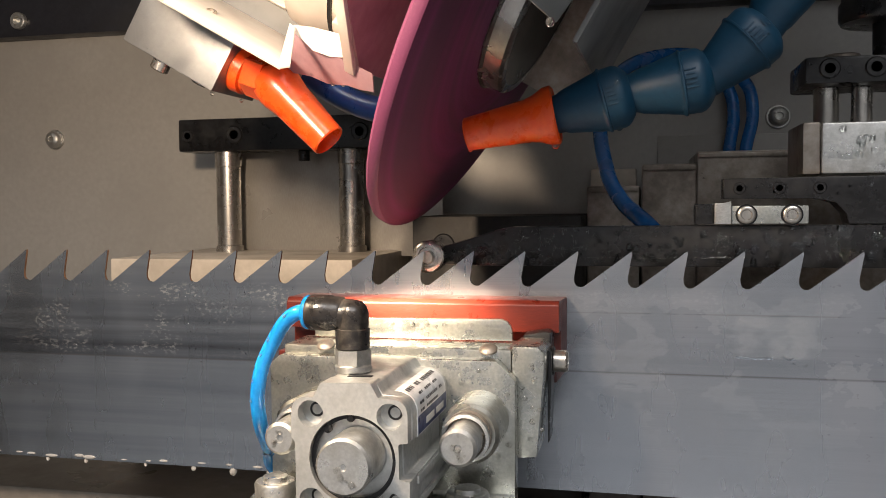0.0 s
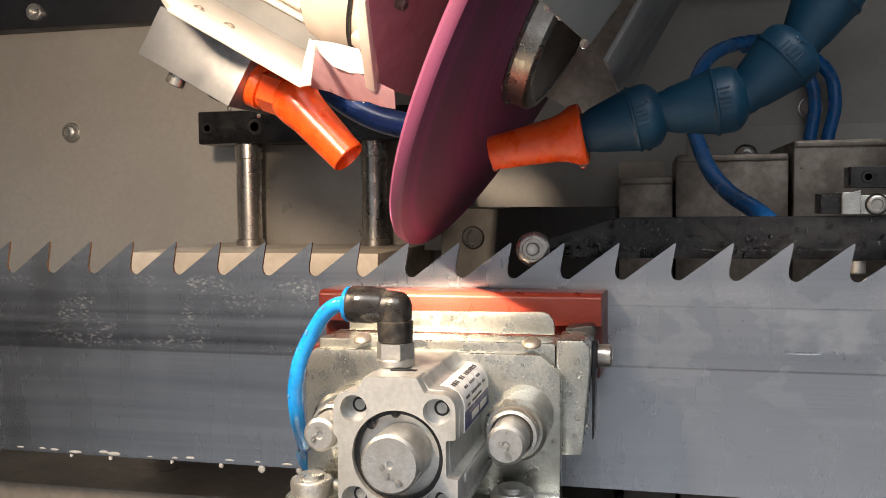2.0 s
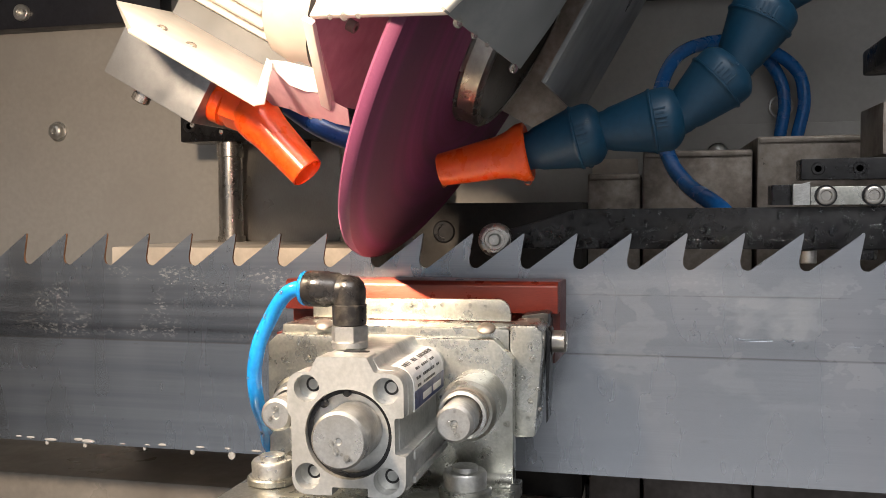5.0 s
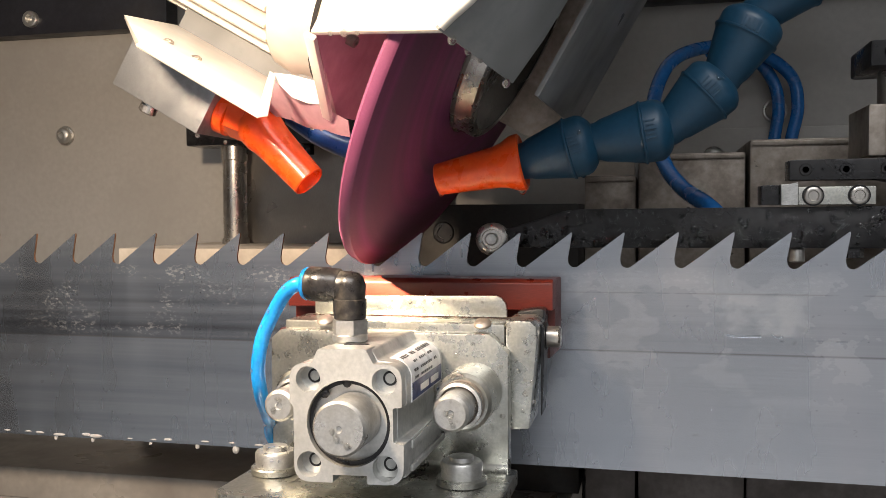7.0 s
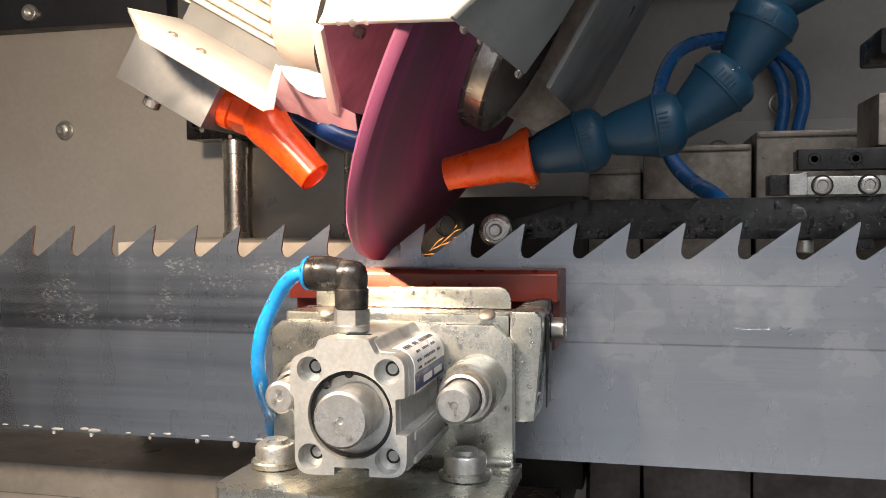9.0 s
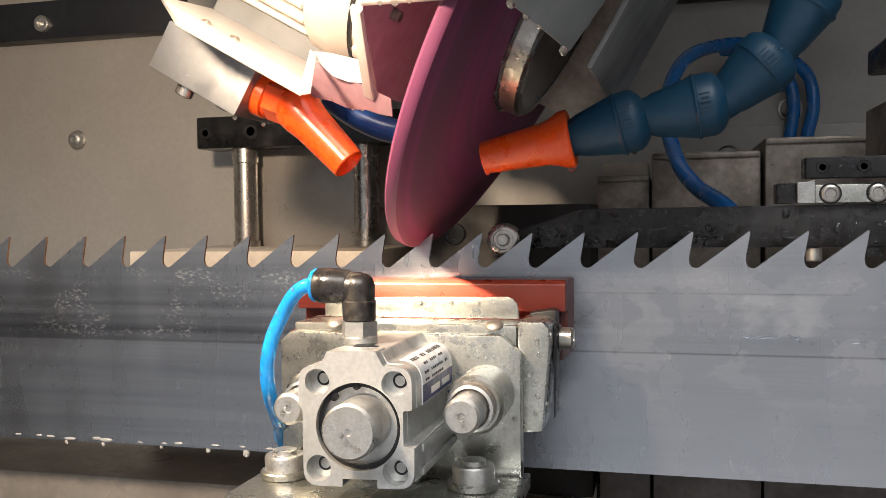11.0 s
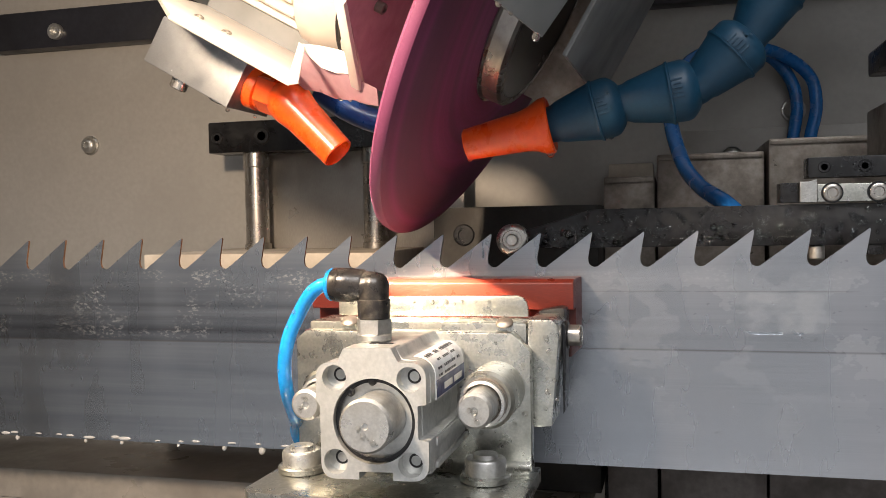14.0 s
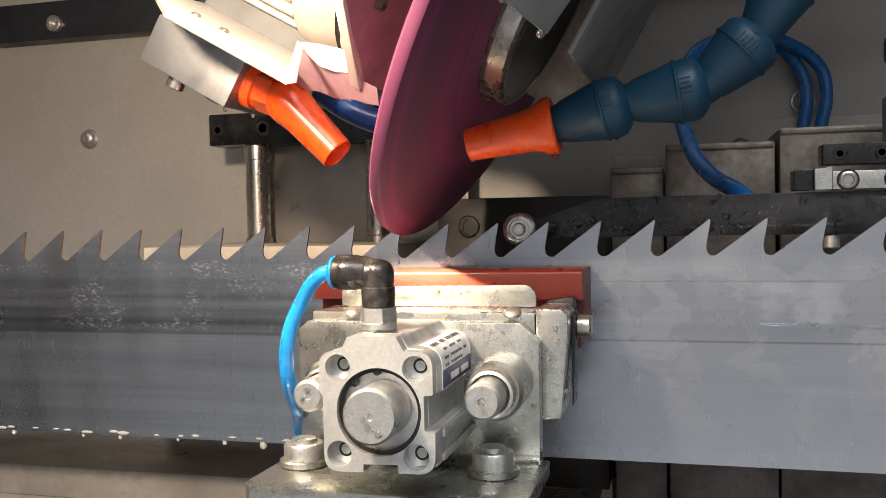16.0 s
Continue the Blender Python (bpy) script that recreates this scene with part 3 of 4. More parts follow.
def cylinder():
    cx, cz, yf = 0.0711, 0.0411, -0.113
    t = thing("pneumatic_cylinder", (cx, -0.09, 0.02), "compact square aluminium air cylinder with a round steel rod", "air cylinder")
    arc = [(0.0830 + 0.0065 * math.cos(radians(a)), 0.0545 + 0.0065 * math.sin(radians(a))) for a in range(0, 91, 10)]
    body = [(0.0530, 0.0228), (0.0890, 0.0232), (0.0895, 0.0350), (0.0865, 0.0355), (0.0865, 0.0465), (0.0895, 0.0468), *arc, (0.0800, 0.0612), (0.0778, 0.0648), (0.0613, 0.0648), (0.0585, 0.0600), (0.0520, 0.0575)]
    bd = part("body", prism(body, -0.1085, -0.0602, "y", 0.0008), CAST, t)
    for z0, z1, w in ((0.0243, 0.0265, 0.0008), (0.0318, 0.0345, 0.0008)):
        part("side_rib", box(0.0890, 0.0895 + w, -0.1040, -0.0604, z0, z1, 0.0004), CAST, bd)
    part("top_slot", box(0.0660, 0.0740, -0.1020, -0.0990, 0.0647, 0.0652, 0.0002), BLACKED, bd)
    # the front flange: four lugs round the bore, a port block above
    lugs = [(x, z) for x in (0.0576, 0.0834) for z in (0.0273, 0.0551)]
    poly = [(0.0524, 0.0214), (0.0657, 0.0217), (0.0657, 0.0243), (0.0774, 0.0246), (0.0774, 0.0219), (0.0895, 0.0222), (0.0897, 0.0352), (0.0862, 0.0356), (0.0861, 0.0468), (0.0891, 0.0471),
            (0.0891, 0.0606), (0.0798, 0.0606), (0.0773, 0.0653), (0.0611, 0.0650), (0.0587, 0.0603), (0.0512, 0.0601), (0.0511, 0.0474), (0.0524, 0.0458), (0.0524, 0.0340)]
    radii = [0.0055, 0.0004, 0.0004, 0.0004, 0.0004, 0.0055, 0.0004, 0.0008, 0.0008, 0.0005, 0.0052, 0.0008, 0.0006, 0.0006, 0.0008, 0.0052, 0.0008, 0.0008, 0.0010]
    outer = []
    for i, p in enumerate(poly):
        p, q, r = Vector(p), Vector(poly[i - 1]), Vector(poly[(i + 1) % len(poly)])
        a, b = p + (q - p).normalized() * radii[i], p + (r - p).normalized() * radii[i]
        outer += [tuple(a * (1 - u) ** 2 + p * (2 * u * (1 - u)) + b * u * u) for u in (0.0, 0.17, 0.33, 0.5, 0.67, 0.83, 1.0)]
    bm = bmesh.new()
    n = 128
    turn = [2 * math.pi * i / n for i in range(n)]
    holes = [[(cx + 0.0141 * math.cos(a), cz + 0.0141 * math.sin(a)) for a in turn[::2]]]
    holes += [[(lx + 0.0042 * math.cos(a), lz + 0.0042 * math.sin(a)) for a in turn[::4]] for lx, lz in lugs]
    loops = [outer, *holes]
    flat = [p for lp in loops for p in lp]
    front = [bm.verts.new((p[0], yf, p[1])) for p in flat]
    for tri in geometry.tessellate_polygon([[Vector((*p, 0)) for p in lp] for lp in loops]):
        bm.faces.new([front[i] for i in tri])
    start = 0
    for lp, depth in zip(loops, (0.0095, 0.0040, 0.0075, 0.0075, 0.0075, 0.0075)):
        ring = front[start:start + len(lp)]
        back = [bm.verts.new((v.co.x, yf + depth, v.co.z)) for v in ring]
        for i in range(len(lp)):
            j = (i + 1) % len(lp)
            bm.faces.new((ring[i], ring[j], back[j], back[i]))
        bm.faces.new(back)
        start += len(lp)
    fl = part("front_flange", bm, CAST, t, smooth=35)
    # black ring at the bore's rim, widened to stand for the shadow inside
    part("retaining_ring", lathe([(0, 0.0139), (0.0012, 0.0139), (0.0012, 0.0126), (0, 0.0126)], (cx, yf + 0.0030, cz), (0, -1, 0), 48, False), BLACKED, t, "black retaining ring, widened to give the bore's shadow")
    for dx, dz in ((-0.0008, 0.0128), (-0.0085, 0.0090)):
        part("ring_eye", rod((cx + dx, yf + 0.0032, cz + dz), (cx + dx, yf + 0.0012, cz + dz), 0.0014), BLACKED, t)
    part("rod", lathe([(0, 0.0088), (0.0142, 0.0088), (0.0151, 0.0080), (0.0151, 0.0012), (0.0145, 0.0008), (0.0145, 0)], (cx + 0.0011, yf + 0.0033, cz + 0.0010), (0, -1, 0), 48), BRIGHT, t, "turned bright steel rod end")
    # screws blackened and set off-centre, to give the shade in the bores
    for lx, lz in lugs:
        part("socket_screw", lathe([(0.0002, 0.0027), (0.0026, 0.0027), (0.0032, 0.0023), (0.0032, 0.0017), (0.0012, 0.0016), (0.0012, 0)], (lx + 0.0006, yf + 0.0075, lz + 0.0004), (0, -1, 0), 24), BLACKED, fl, "socket screw, black and off-centre to give the bore's shade")
    # label round the upper flank
    def flank(u, v, h):
        d = v * 0.0187
        if d < 0.0077:
            return (0.0895 + h, -0.1030 + u * 0.039, 0.0468 + d)
        a = (d - 0.0077) / 0.0065
        return (0.0830 + (0.0065 + h) * math.cos(a), -0.1030 + u * 0.039, 0.0545 + (0.0065 + h) * math.sin(a))
    paper = [(q[0], q[2]) for q in (flank(0, k / 14, 0.0003) for k in range(15))] + [(q[0], q[2]) for q in (flank(0, k / 14, -0.0002) for k in range(14, -1, -1))]
    part("label", prism(paper, -0.1030, -0.0640, "y", 0), LABELWHITE, bd, "white printed label with a blue band")
    part("label_band", sheet([flank(0.0, 0.03, 0.00045), flank(1, 0.03, 0.00045), flank(1, 0.34, 0.00045), flank(0, 0.34, 0.00045)], -0.0001, 0), LABELBLUE, bd)
    random.seed(4)
    for row, (v, u0, u1) in enumerate(((0.82, 0.05, 0.95), (0.66, 0.2, 0.85), (0.52, 0.1, 0.9), (0.40, 0.1, 0.7))):
        u = u0
        while u < u1:
            w, hh = random.uniform(0.02, 0.06), 0.040 if row == 0 else 0.022
            part("print_bar", sheet([flank(u, v - hh, 0.00045), flank(min(u + w, u1), v - hh, 0.00045), flank(min(u + w, u1), v + hh, 0.00045), flank(u, v + hh, 0.00045)], -0.0001, 0), INK, bd)
            u += w + random.choice((0.02, 0.02, 0.09))
    for u in (0.25, 0.6):
        part("logo_bar", sheet([flank(u, 0.1, 0.0006), flank(u + 0.28, 0.1, 0.0006), flank(u + 0.28, 0.22, 0.0006), flank(u, 0.22, 0.0006)], -0.0001, 0), LABELWHITE, bd)
    # elbow fitting
    fx, fy = 0.0654, -0.094
    part("hex_nut", joined(hexagon((fx, fy, 0.0676), (fx, fy, 0.0726), 0.0063), rod((fx, fy, 0.0650), (fx, fy, 0.0677), 0.0061)), BRIGHT, t, "nickel-plated hexagon nut")
    up = lathe([(0, 0.0051), (0.0004, 0.0056), (0.0066, 0.0058), (0.0070, 0.0053), (0.0085, 0.0055), (0.0118, 0.0055), (0.0142, 0.0047), (0.0157, 0.0032), (0.0162, 0)], (fx, fy, 0.0726), (0, 0, 1), 32)
    side = lathe([(0, 0), (0.0006, 0.0030), (0.0022, 0.0047), (0.0045, 0.0053), (0.0095, 0.0054)], (fx + 0.0050, fy, 0.0836), (-1, 0.02, 0.02), 32)
    part("elbow", joined(up, side), BLACKPLASTIC, t, "black plastic elbow with dried splashes")
    part("release_collar", lathe([(0, 0.0050), (0.0008, 0.0056), (0.0040, 0.0057), (0.0044, 0.0060), (0.0112, 0.0060), (0.0122, 0.0055), (0.0122, 0.0030)], (fx - 0.0030, fy, 0.0842), (-1, 0.05, 0.02), 32), BLACKPLASTIC, t)
    part("blue_ring", lathe([(0, 0.0056), (0.0006, 0.0058), (0.0014, 0.0054), (0.0016, 0.0026)], (fx - 0.0152, fy + 0.0006, 0.0844), (-1, 0.05, 0.02), 28), SKYTUBE, t)


def air_tube():
    pts = [(0.0500, -0.0932, 0.0844), (0.0455, -0.0930, 0.0840), (0.0408, -0.0920, 0.0808), (0.0359, -0.0900, 0.0745), (0.0312, -0.0900, 0.0650), (0.0292, -0.0900, 0.0548), (0.0281, -0.0860, 0.0440),
           (0.0246, -0.0730, 0.0330), (0.0190, -0.0590, 0.0262), (0.0160, -0.0500, 0.0178), (0.0210, -0.0440, 0.0080)]
    single("air_tube", tube(pts, 0.0026, 18), SKYTUBE, "bright sky-blue plastic air tube looping from the elbow", "air tube")


def clamp_jaw():
    t = thing("clamp_jaw", (0.07, -0.04, 0.03), "zinc-plated clamp jaw with a red phenolic pad against the blade", "clamp jaw")
    part("bar", box(0.0235, 0.1120, -0.0533, -0.0300, 0.0560, 0.0668, 0.001), ZINC, t)
    part("arm", prism([(0.1122, 0.0268), (0.1212, 0.0276), (0.1240, 0.060), (0.1240, 0.0660), (0.1215, 0.0682), (0.1122, 0.0682)], -0.0533, -0.0300, "y", 0.001), ZINC, t)
    part("arm_nose", prism([(0.1132, 0.0600), (0.1234, 0.0600), (0.1238, 0.0700), (0.1215, 0.0704), (0.1132, 0.0690)], -0.0302, -0.0140, "y", 0.0008), BLACKED, t, "dark end of the jaw inside the pad's groove")
    part("arm_edge", prism([(0.1240, 0.0300), (0.1246, 0.0310), (0.1254, 0.0560), (0.1254, 0.0640), (0.1240, 0.0655)], -0.0420, -0.0300, "y", 0.0004), BLACKED, t)
    lip = [(0.0292, 0.0672), (0.1098, 0.0672), (0.1098, 0.0708), (0.1092, 0.0730), (0.1078, 0.0748), (0.1055, 0.0757), (0.0310, 0.0748), (0.0292, 0.0735)]
    part("lip", prism(lip, -0.0355, -0.0335, "y", 0.0004), ZINC, t, "thin bright sheet-metal lip")
    red = [(-0.0010, 0.0505), (-0.0010, 0.0812), (-0.0180, 0.0812), (-0.0200, 0.0795), (-0.0200, 0.0685), (-0.0120, 0.0685), (-0.0120, 0.0600), (-0.0295, 0.0600), (-0.0295, 0.0505)]
    pad = part("pad", prism(red, 0.0105, 0.1276, "x", 0.0006), RED, t, "red phenolic clamp pad")
    # its end is cut back at a slant towards the groove
    for v in pad.data.vertices:
        if v.co.x > 0.05 and v.co.y < 0.03:
            v.co.x -= 0.0014
    s = part("side_screw", lathe([(0, 0.0042), (0.0045, 0.0042), (0.0052, 0.0036), (0.0052, 0.002), (0.0035, 0.0018), (0.0035, 0)], (0.1258, -0.0345, 0.0600), (1, 0, 0), 24), CHROME, t)
    part("washer", rod((0.1240, -0.0345, 0.0600), (0.1258, -0.0345, 0.0600), 0.0058), BLACKED, s)
    for x in (0.0405, 0.1035):
        cap_screw("top_screw", (x, -0.0528, 0.0664), (0, -0.4, 0.9), 0.0034, 0.0022, t, COVER, False)


# ---- the grinding head: its own axes are x along the spindle and z across it ----
HEAD_AT = (0.099, 0.0, 0.1845)


def grinding_head():
    h = new("wheel_grinder")
    h.empty_display_size = 0.01
    tagged(h, "wet tilted grinding head with a pink stone wheel and coolant nozzles", "grinding head")
    h.matrix_world = pose(*HEAD_AT, 0, 30, 0)
    R = 0.113
    w = part("grinding_wheel", lathe([(-0.0040, 0.030), (-0.0040, 0.100), (-0.0038, 0.1085), (-0.0031, 0.1118), (-0.0018, R), (0.0010, R), (0.0022, 0.1122), (0.0031, 0.1085), (0.0036, 0.1000), (0.0042, 0.0965), (0.0042, 0.030)], (0, 0, 0), (1, 0, 0), 160), STONE, h, "pink corundum grinding wheel")
    part("flange", lathe([(0.0040, 0.0432), (0.0050, 0.0437), (0.0060, 0.0425), (0.0130, 0.0418), (0.0142, 0.0405), (0.0142, 0.0375)], (0, 0, 0), (1, 0, 0), 96, False), CHROME, w, "bright turned steel flange")
    part("flange_face", lathe([(0.0141, 0.0378), (0.0132, 0.0330), (0.0132, 0.0)], (0, 0, 0), (1, 0, 0), 64, False), GLOSSDARK, w, "dark polished flange face")
    # guard walls beside the wheel
    part("guard_wall", prism([(-0.020, -0.0622), (0.075, -0.0590), (0.075, 0.16), (-0.105, 0.16), (-0.0760, -0.0360)], -0.0412, -0.0390, "x", 0.0004), PINKED, h, "guard wall stained pink by grinding dust")
    part("guard_edge", sheet([(-0.0430, -0.024, -0.0632), (-0.0384, -0.024, -0.0632), (-0.0384, -0.0768, -0.0358), (-0.0430, -0.0768, -0.0358)], 0.0022), WHITE, h, "pale guard edge strip")
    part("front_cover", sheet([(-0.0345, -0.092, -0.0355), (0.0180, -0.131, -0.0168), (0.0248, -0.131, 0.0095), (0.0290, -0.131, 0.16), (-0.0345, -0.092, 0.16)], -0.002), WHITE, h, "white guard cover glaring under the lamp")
    # the fold turned from the lamp, its shade put into the grey colour
    part("side_cover", sheet([(0.0182, -0.1315, -0.0168), (0.0383, -0.1000, -0.0187), (0.0403, -0.1000, -0.0018), (0.0480, -0.1000, 0.16), (0.0292, -0.1315, 0.16), (0.0250, -0.1315, 0.0095)], -0.002), GREYCOVER, h, "folded guard cover, its shade given as grey")
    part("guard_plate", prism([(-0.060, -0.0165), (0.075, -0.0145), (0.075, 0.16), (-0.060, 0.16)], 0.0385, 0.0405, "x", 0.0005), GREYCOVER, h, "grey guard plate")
    part("guard_back", box(-0.0442, 0.0383, 0.0735, 0.0755, -0.030, 0.16, 0.0004), COVER, h)
    # a worn ribbed seal along the guard's edge, and a screw inside it
    for k in range(22):
        u = (k + 0.5) / 22
        y, z = -0.026 - u * 0.0495, -0.0630 + u * 0.0268
        part("seal_rib", box(-0.0420, -0.0400, y - 0.0005, y + 0.0005, z - 0.0013, z - 0.0002, 0), COVER, h)
    cap_screw("guard_screw", (-0.0390, -0.0480, -0.0310), (1, 0, 0), 0.0024, 0.0036, h, COVER)
    part("cover_seam", tube([(0.0186, -0.1322, -0.0160), (0.0254, -0.1322, 0.0095), (0.0275, -0.1322, 0.08), (0.0294, -0.1322, 0.158)], 0.0016, 10, 6), WHITE, h, "rounded folded edge of the guard")
    # block, tray and motor
    b = part("nozzle_block", box(-0.148, -0.0985, -0.012, 0.030, -0.1018, -0.0785, 0.0008), ALU, h, "brushed aluminium nozzle block")
    cap_screw("block_screw", (-0.1315, -0.002, -0.1018), (0, 0, -1), 0.0042, 0.0055, b, CHROME)
    cap_screw("block_screw", (-0.118, 0.012, -0.1018), (0, 0, -1), 0.0042, 0.0035, b, CHROME)
    prof = [(-0.0300, -0.0780), (-0.0290, -0.0790), (-0.0115, -0.0725), (0.0300, -0.0680), (0.0300, -0.0665), (-0.0125, -0.0710), (-0.0285, -0.0765)]
    tr = part("splash_tray", prism(prof, -0.1570, -0.0765, "x", 0.0003), WHITE, h, "white bent sheet-metal splash tray")
    for v in tr.data.vertices:
        if v.co.x < -0.1 and v.co.y < -0.02:
            v.co.x += 0.026
        if v.co.y < -0.02:
            v.co += Vector((0.0139, -0.025, 0.0033))
        if v.co.x > -0.085 and v.co.y < -0.02:
            v.co.x += 0.0075
    part("tray_back", box(-0.156, -0.0770, 0.0300, 0.0312, -0.0670, -0.040, 0.0003), GREYCOVER, tr, "upright back of the tray, its shade given as grey")
    part("tray_end", sheet([(-0.0553, -0.0552, -0.0757), (-0.0516, -0.0540, -0.0729), (-0.0690, -0.0268, -0.0600), (-0.0725, -0.0264, -0.0596)], 0.0012), WHITE, tr)
    apron = [(-0.0705, -0.0604), (-0.0645, -0.0622), (-0.0582, -0.0630), (-0.0501, -0.0618), (-0.0434, -0.0609), (-0.0300, -0.0603), (-0.0286, -0.0668), (-0.0360, -0.0690), (-0.0427, -0.0701), (-0.0480, -0.0722),
             (-0.0538, -0.0740), (-0.0622, -0.0748), (-0.0700, -0.0768), (-0.0790, -0.0800)]
    drip = part("drip_sheet", prism(apron, -0.0262, -0.0250, "y", 0.0002), PINKED, tr, "pink-stained drip sheet")
    # the sheet leans back towards its lower edge
    for v in drip.data.vertices:
        v.co.y += (-0.0600 - v.co.z - 0.12 * v.co.x - 0.0075) * 1.3
    part("tray_apron", prism([(-0.0712, -0.0610), (-0.0712, -0.0588), (-0.0640, -0.0560), (-0.0523, -0.0530), (-0.0445, -0.0600), (-0.0513, -0.0630), (-0.0587, -0.0640)], -0.0262, -0.0248, "y", 0.0002), WHITE, tr)
    for x in (-0.128, -0.112):
        cap_screw("tray_screw", (x, -0.0165, -0.0722), (0, -0.45, 0.89), 0.0026, 0.0016, tr, CHROME)
    m = part("motor", lathe([(-0.22, 0.052), (-0.105, 0.052), (-0.100, 0.060), (-0.088, 0.061), (-0.084, 0.0585), (-0.066, 0.0565), (-0.056, 0.054), (-0.0475, 0.052)], (0, 0.045, 0.0), (1, 0, 0), 72), WHITE, h, "white ribbed spindle motor")
    for k in range(36):
        a = radians(10 * k)
        rib = box(-0.22, -0.102, -0.0011, 0.0011, 0.0515, 0.0590, 0.0004)
        bmesh.ops.rotate(rib, verts=rib.verts, cent=(0, 0, 0), matrix=Matrix.Rotation(a, 3, "X"))
        bmesh.ops.translate(rib, verts=rib.verts, vec=(0, 0.045, 0))
        part("rib", rib, WHITE, m)
    part("motor_gap", lathe([(-0.0768, 0.0583), (-0.0766, 0.0590), (-0.0750, 0.0588), (-0.0748, 0.0560)], (0, 0.045, 0.0), (1, 0, 0), 72, False), BLACKED, m, "dark gap before the motor's end bell")
    for k in range(30):
        a = radians(12 * k + 4)
        blk = box(-0.0725, -0.0640, -0.0036, 0.0036, 0.0555, 0.0612, 0.0008)
        bmesh.ops.rotate(blk, verts=blk.verts, cent=(0, 0, 0), matrix=Matrix.Rotation(a, 3, "X"))
        bmesh.ops.translate(blk, verts=blk.verts, vec=(0, 0.045, 0))
        part("ring_block", blk, WHITE, m)
    for k in range(20):
        a = radians(18 * k + 8)
        part("clamp_ring_tooth", rod((-0.0600, 0.045 + 0.0545 * math.cos(a), 0.0545 * math.sin(a)), (-0.0500, 0.045 + 0.0535 * math.cos(a), 0.0535 * math.sin(a)), 0.0032, 10), WHITE, m)
    # short nozzle out of the block
    n = part("short_nozzle", lathe([(0, 0.0078), (0.002, 0.0096), (0.006, 0.0106), (0.011, 0.0104), (0.0150, 0.0096), (0.0180, 0.0092), (0.0425, 0.0079), (0.0430, 0.0074), (0.0415, 0.0066), (0.020, 0.0066), (0.020, 0)], (-0.0850, 0.002, -0.0845), (0.962, -0.06, -0.268), 44), ORANGE, h, "orange plastic coolant nozzle")
    part("nozzle_foot", lathe([(0, 0.0112), (0.005, 0.0106), (0.0055, 0.0092), (0.007, 0.0092)], (-0.0985, 0.004, -0.0880), (1, -0.03, 0.02), 32), ORANGE, n)
    part("nozzle_collar", hexagon((-0.0925, 0.003, -0.0872), (-0.0835, 0.0024, -0.0858), 0.0106, 0.0012), ORANGE, n)
    part("feed_hose", tube([(-0.085, 0.045, -0.078), (-0.065, 0.042, -0.079), (-0.045, 0.040, -0.076), (-0.020, 0.038, -0.066), (0.0, 0.05, -0.05)], 0.0062, 20), HOSEBLUE, h, "dark blue feed hose")
    # jointed hose and its nozzle before the wheel
    y = -0.030
    tip, end = Vector((0.0152, y, -0.0632)), Vector((0.0420, y, -0.0402))
    ax = (end - tip)
    L = ax.length
    j = part("long_nozzle", lathe([(0.001, 0.0045), (0, 0.0058), (0.0006, 0.0064), (L * 0.70, 0.0083), (L * 0.80, 0.0092), (L * 0.92, 0.0112), (L * 1.0, 0.0114), (L * 1.02, 0.0104), (L * 0.98, 0.0085)], tip, ax, 44), ORANGE, h, "orange plastic coolant nozzle with a flared collar")
    joints = [end, Vector((0.0622, y, -0.0205)), Vector((0.0846, y, -0.0022)), Vector((0.0926, y, 0.0228)), Vector((0.0920, y, 0.0490)), Vector((0.1010, y, 0.0745)), Vector((0.1120, y, 0.0990)), Vector((0.118, y, 0.125))]
    for a, b in zip(joints, joints[1:]):
        d = b - a
        L = d.length
        jt = part("hose_joint", lathe([(-0.004, 0.0062), (0.0, 0.0072), (L * 0.08, 0.0074), (L * 0.15, 0.0083), (L * 0.40, 0.0099), (L * 0.62, 0.0114), (L * 0.655, 0.0118), (L * 0.665, 0.0122), (L * 0.69, 0.0123), (L * 0.70, 0.0117), (L * 0.86, 0.0119), (L * 0.92, 0.0114), (L * 0.97, 0.0103), (L * 1.02, 0.0086), (L * 1.05, 0.0070)], a, d, 40), BLUE, h, "dark blue jointed coolant hose segment")
        u, w2 = d.normalized(), Vector((0, 1, 0)).cross(d).normalized()
        for k in range(5):
            c = a + u * (L * 0.78) + w2 * (0.0016 * (k - 2)) + Vector((0, -0.0125 + 0.0004 * abs(k - 2), 0))
            e = u * (0.0020, 0.0014, 0.0020, 0.0017, 0.0020)[k]
            part("raised_mark", sheet([c - e - w2 * 0.0003, c + e - w2 * 0.0003, c + e + w2 * 0.0003, c - e + w2 * 0.0003], 0.0008, 0), BLUE, jt)
    random.seed(8)
    wet = [(random.uniform(-0.146, -0.100), -0.012, random.uniform(-0.100, -0.080), random.uniform(0.0002, 0.0005)) for _ in range(34)]
    for a, b in zip(joints, joints[1:4]):
        for _ in range(7):
            c = a.lerp(b, random.uniform(0.68, 0.92)) + Vector((random.uniform(-0.003, 0.003), -0.0111, random.uniform(-0.003, 0.003)))
            wet.append((c.x, c.y, c.z, random.uniform(0.0004, 0.0010)))
    tagged(part("water_beading", drops(wet, (0, -1, 0)), WATER, h), kind="stuff")
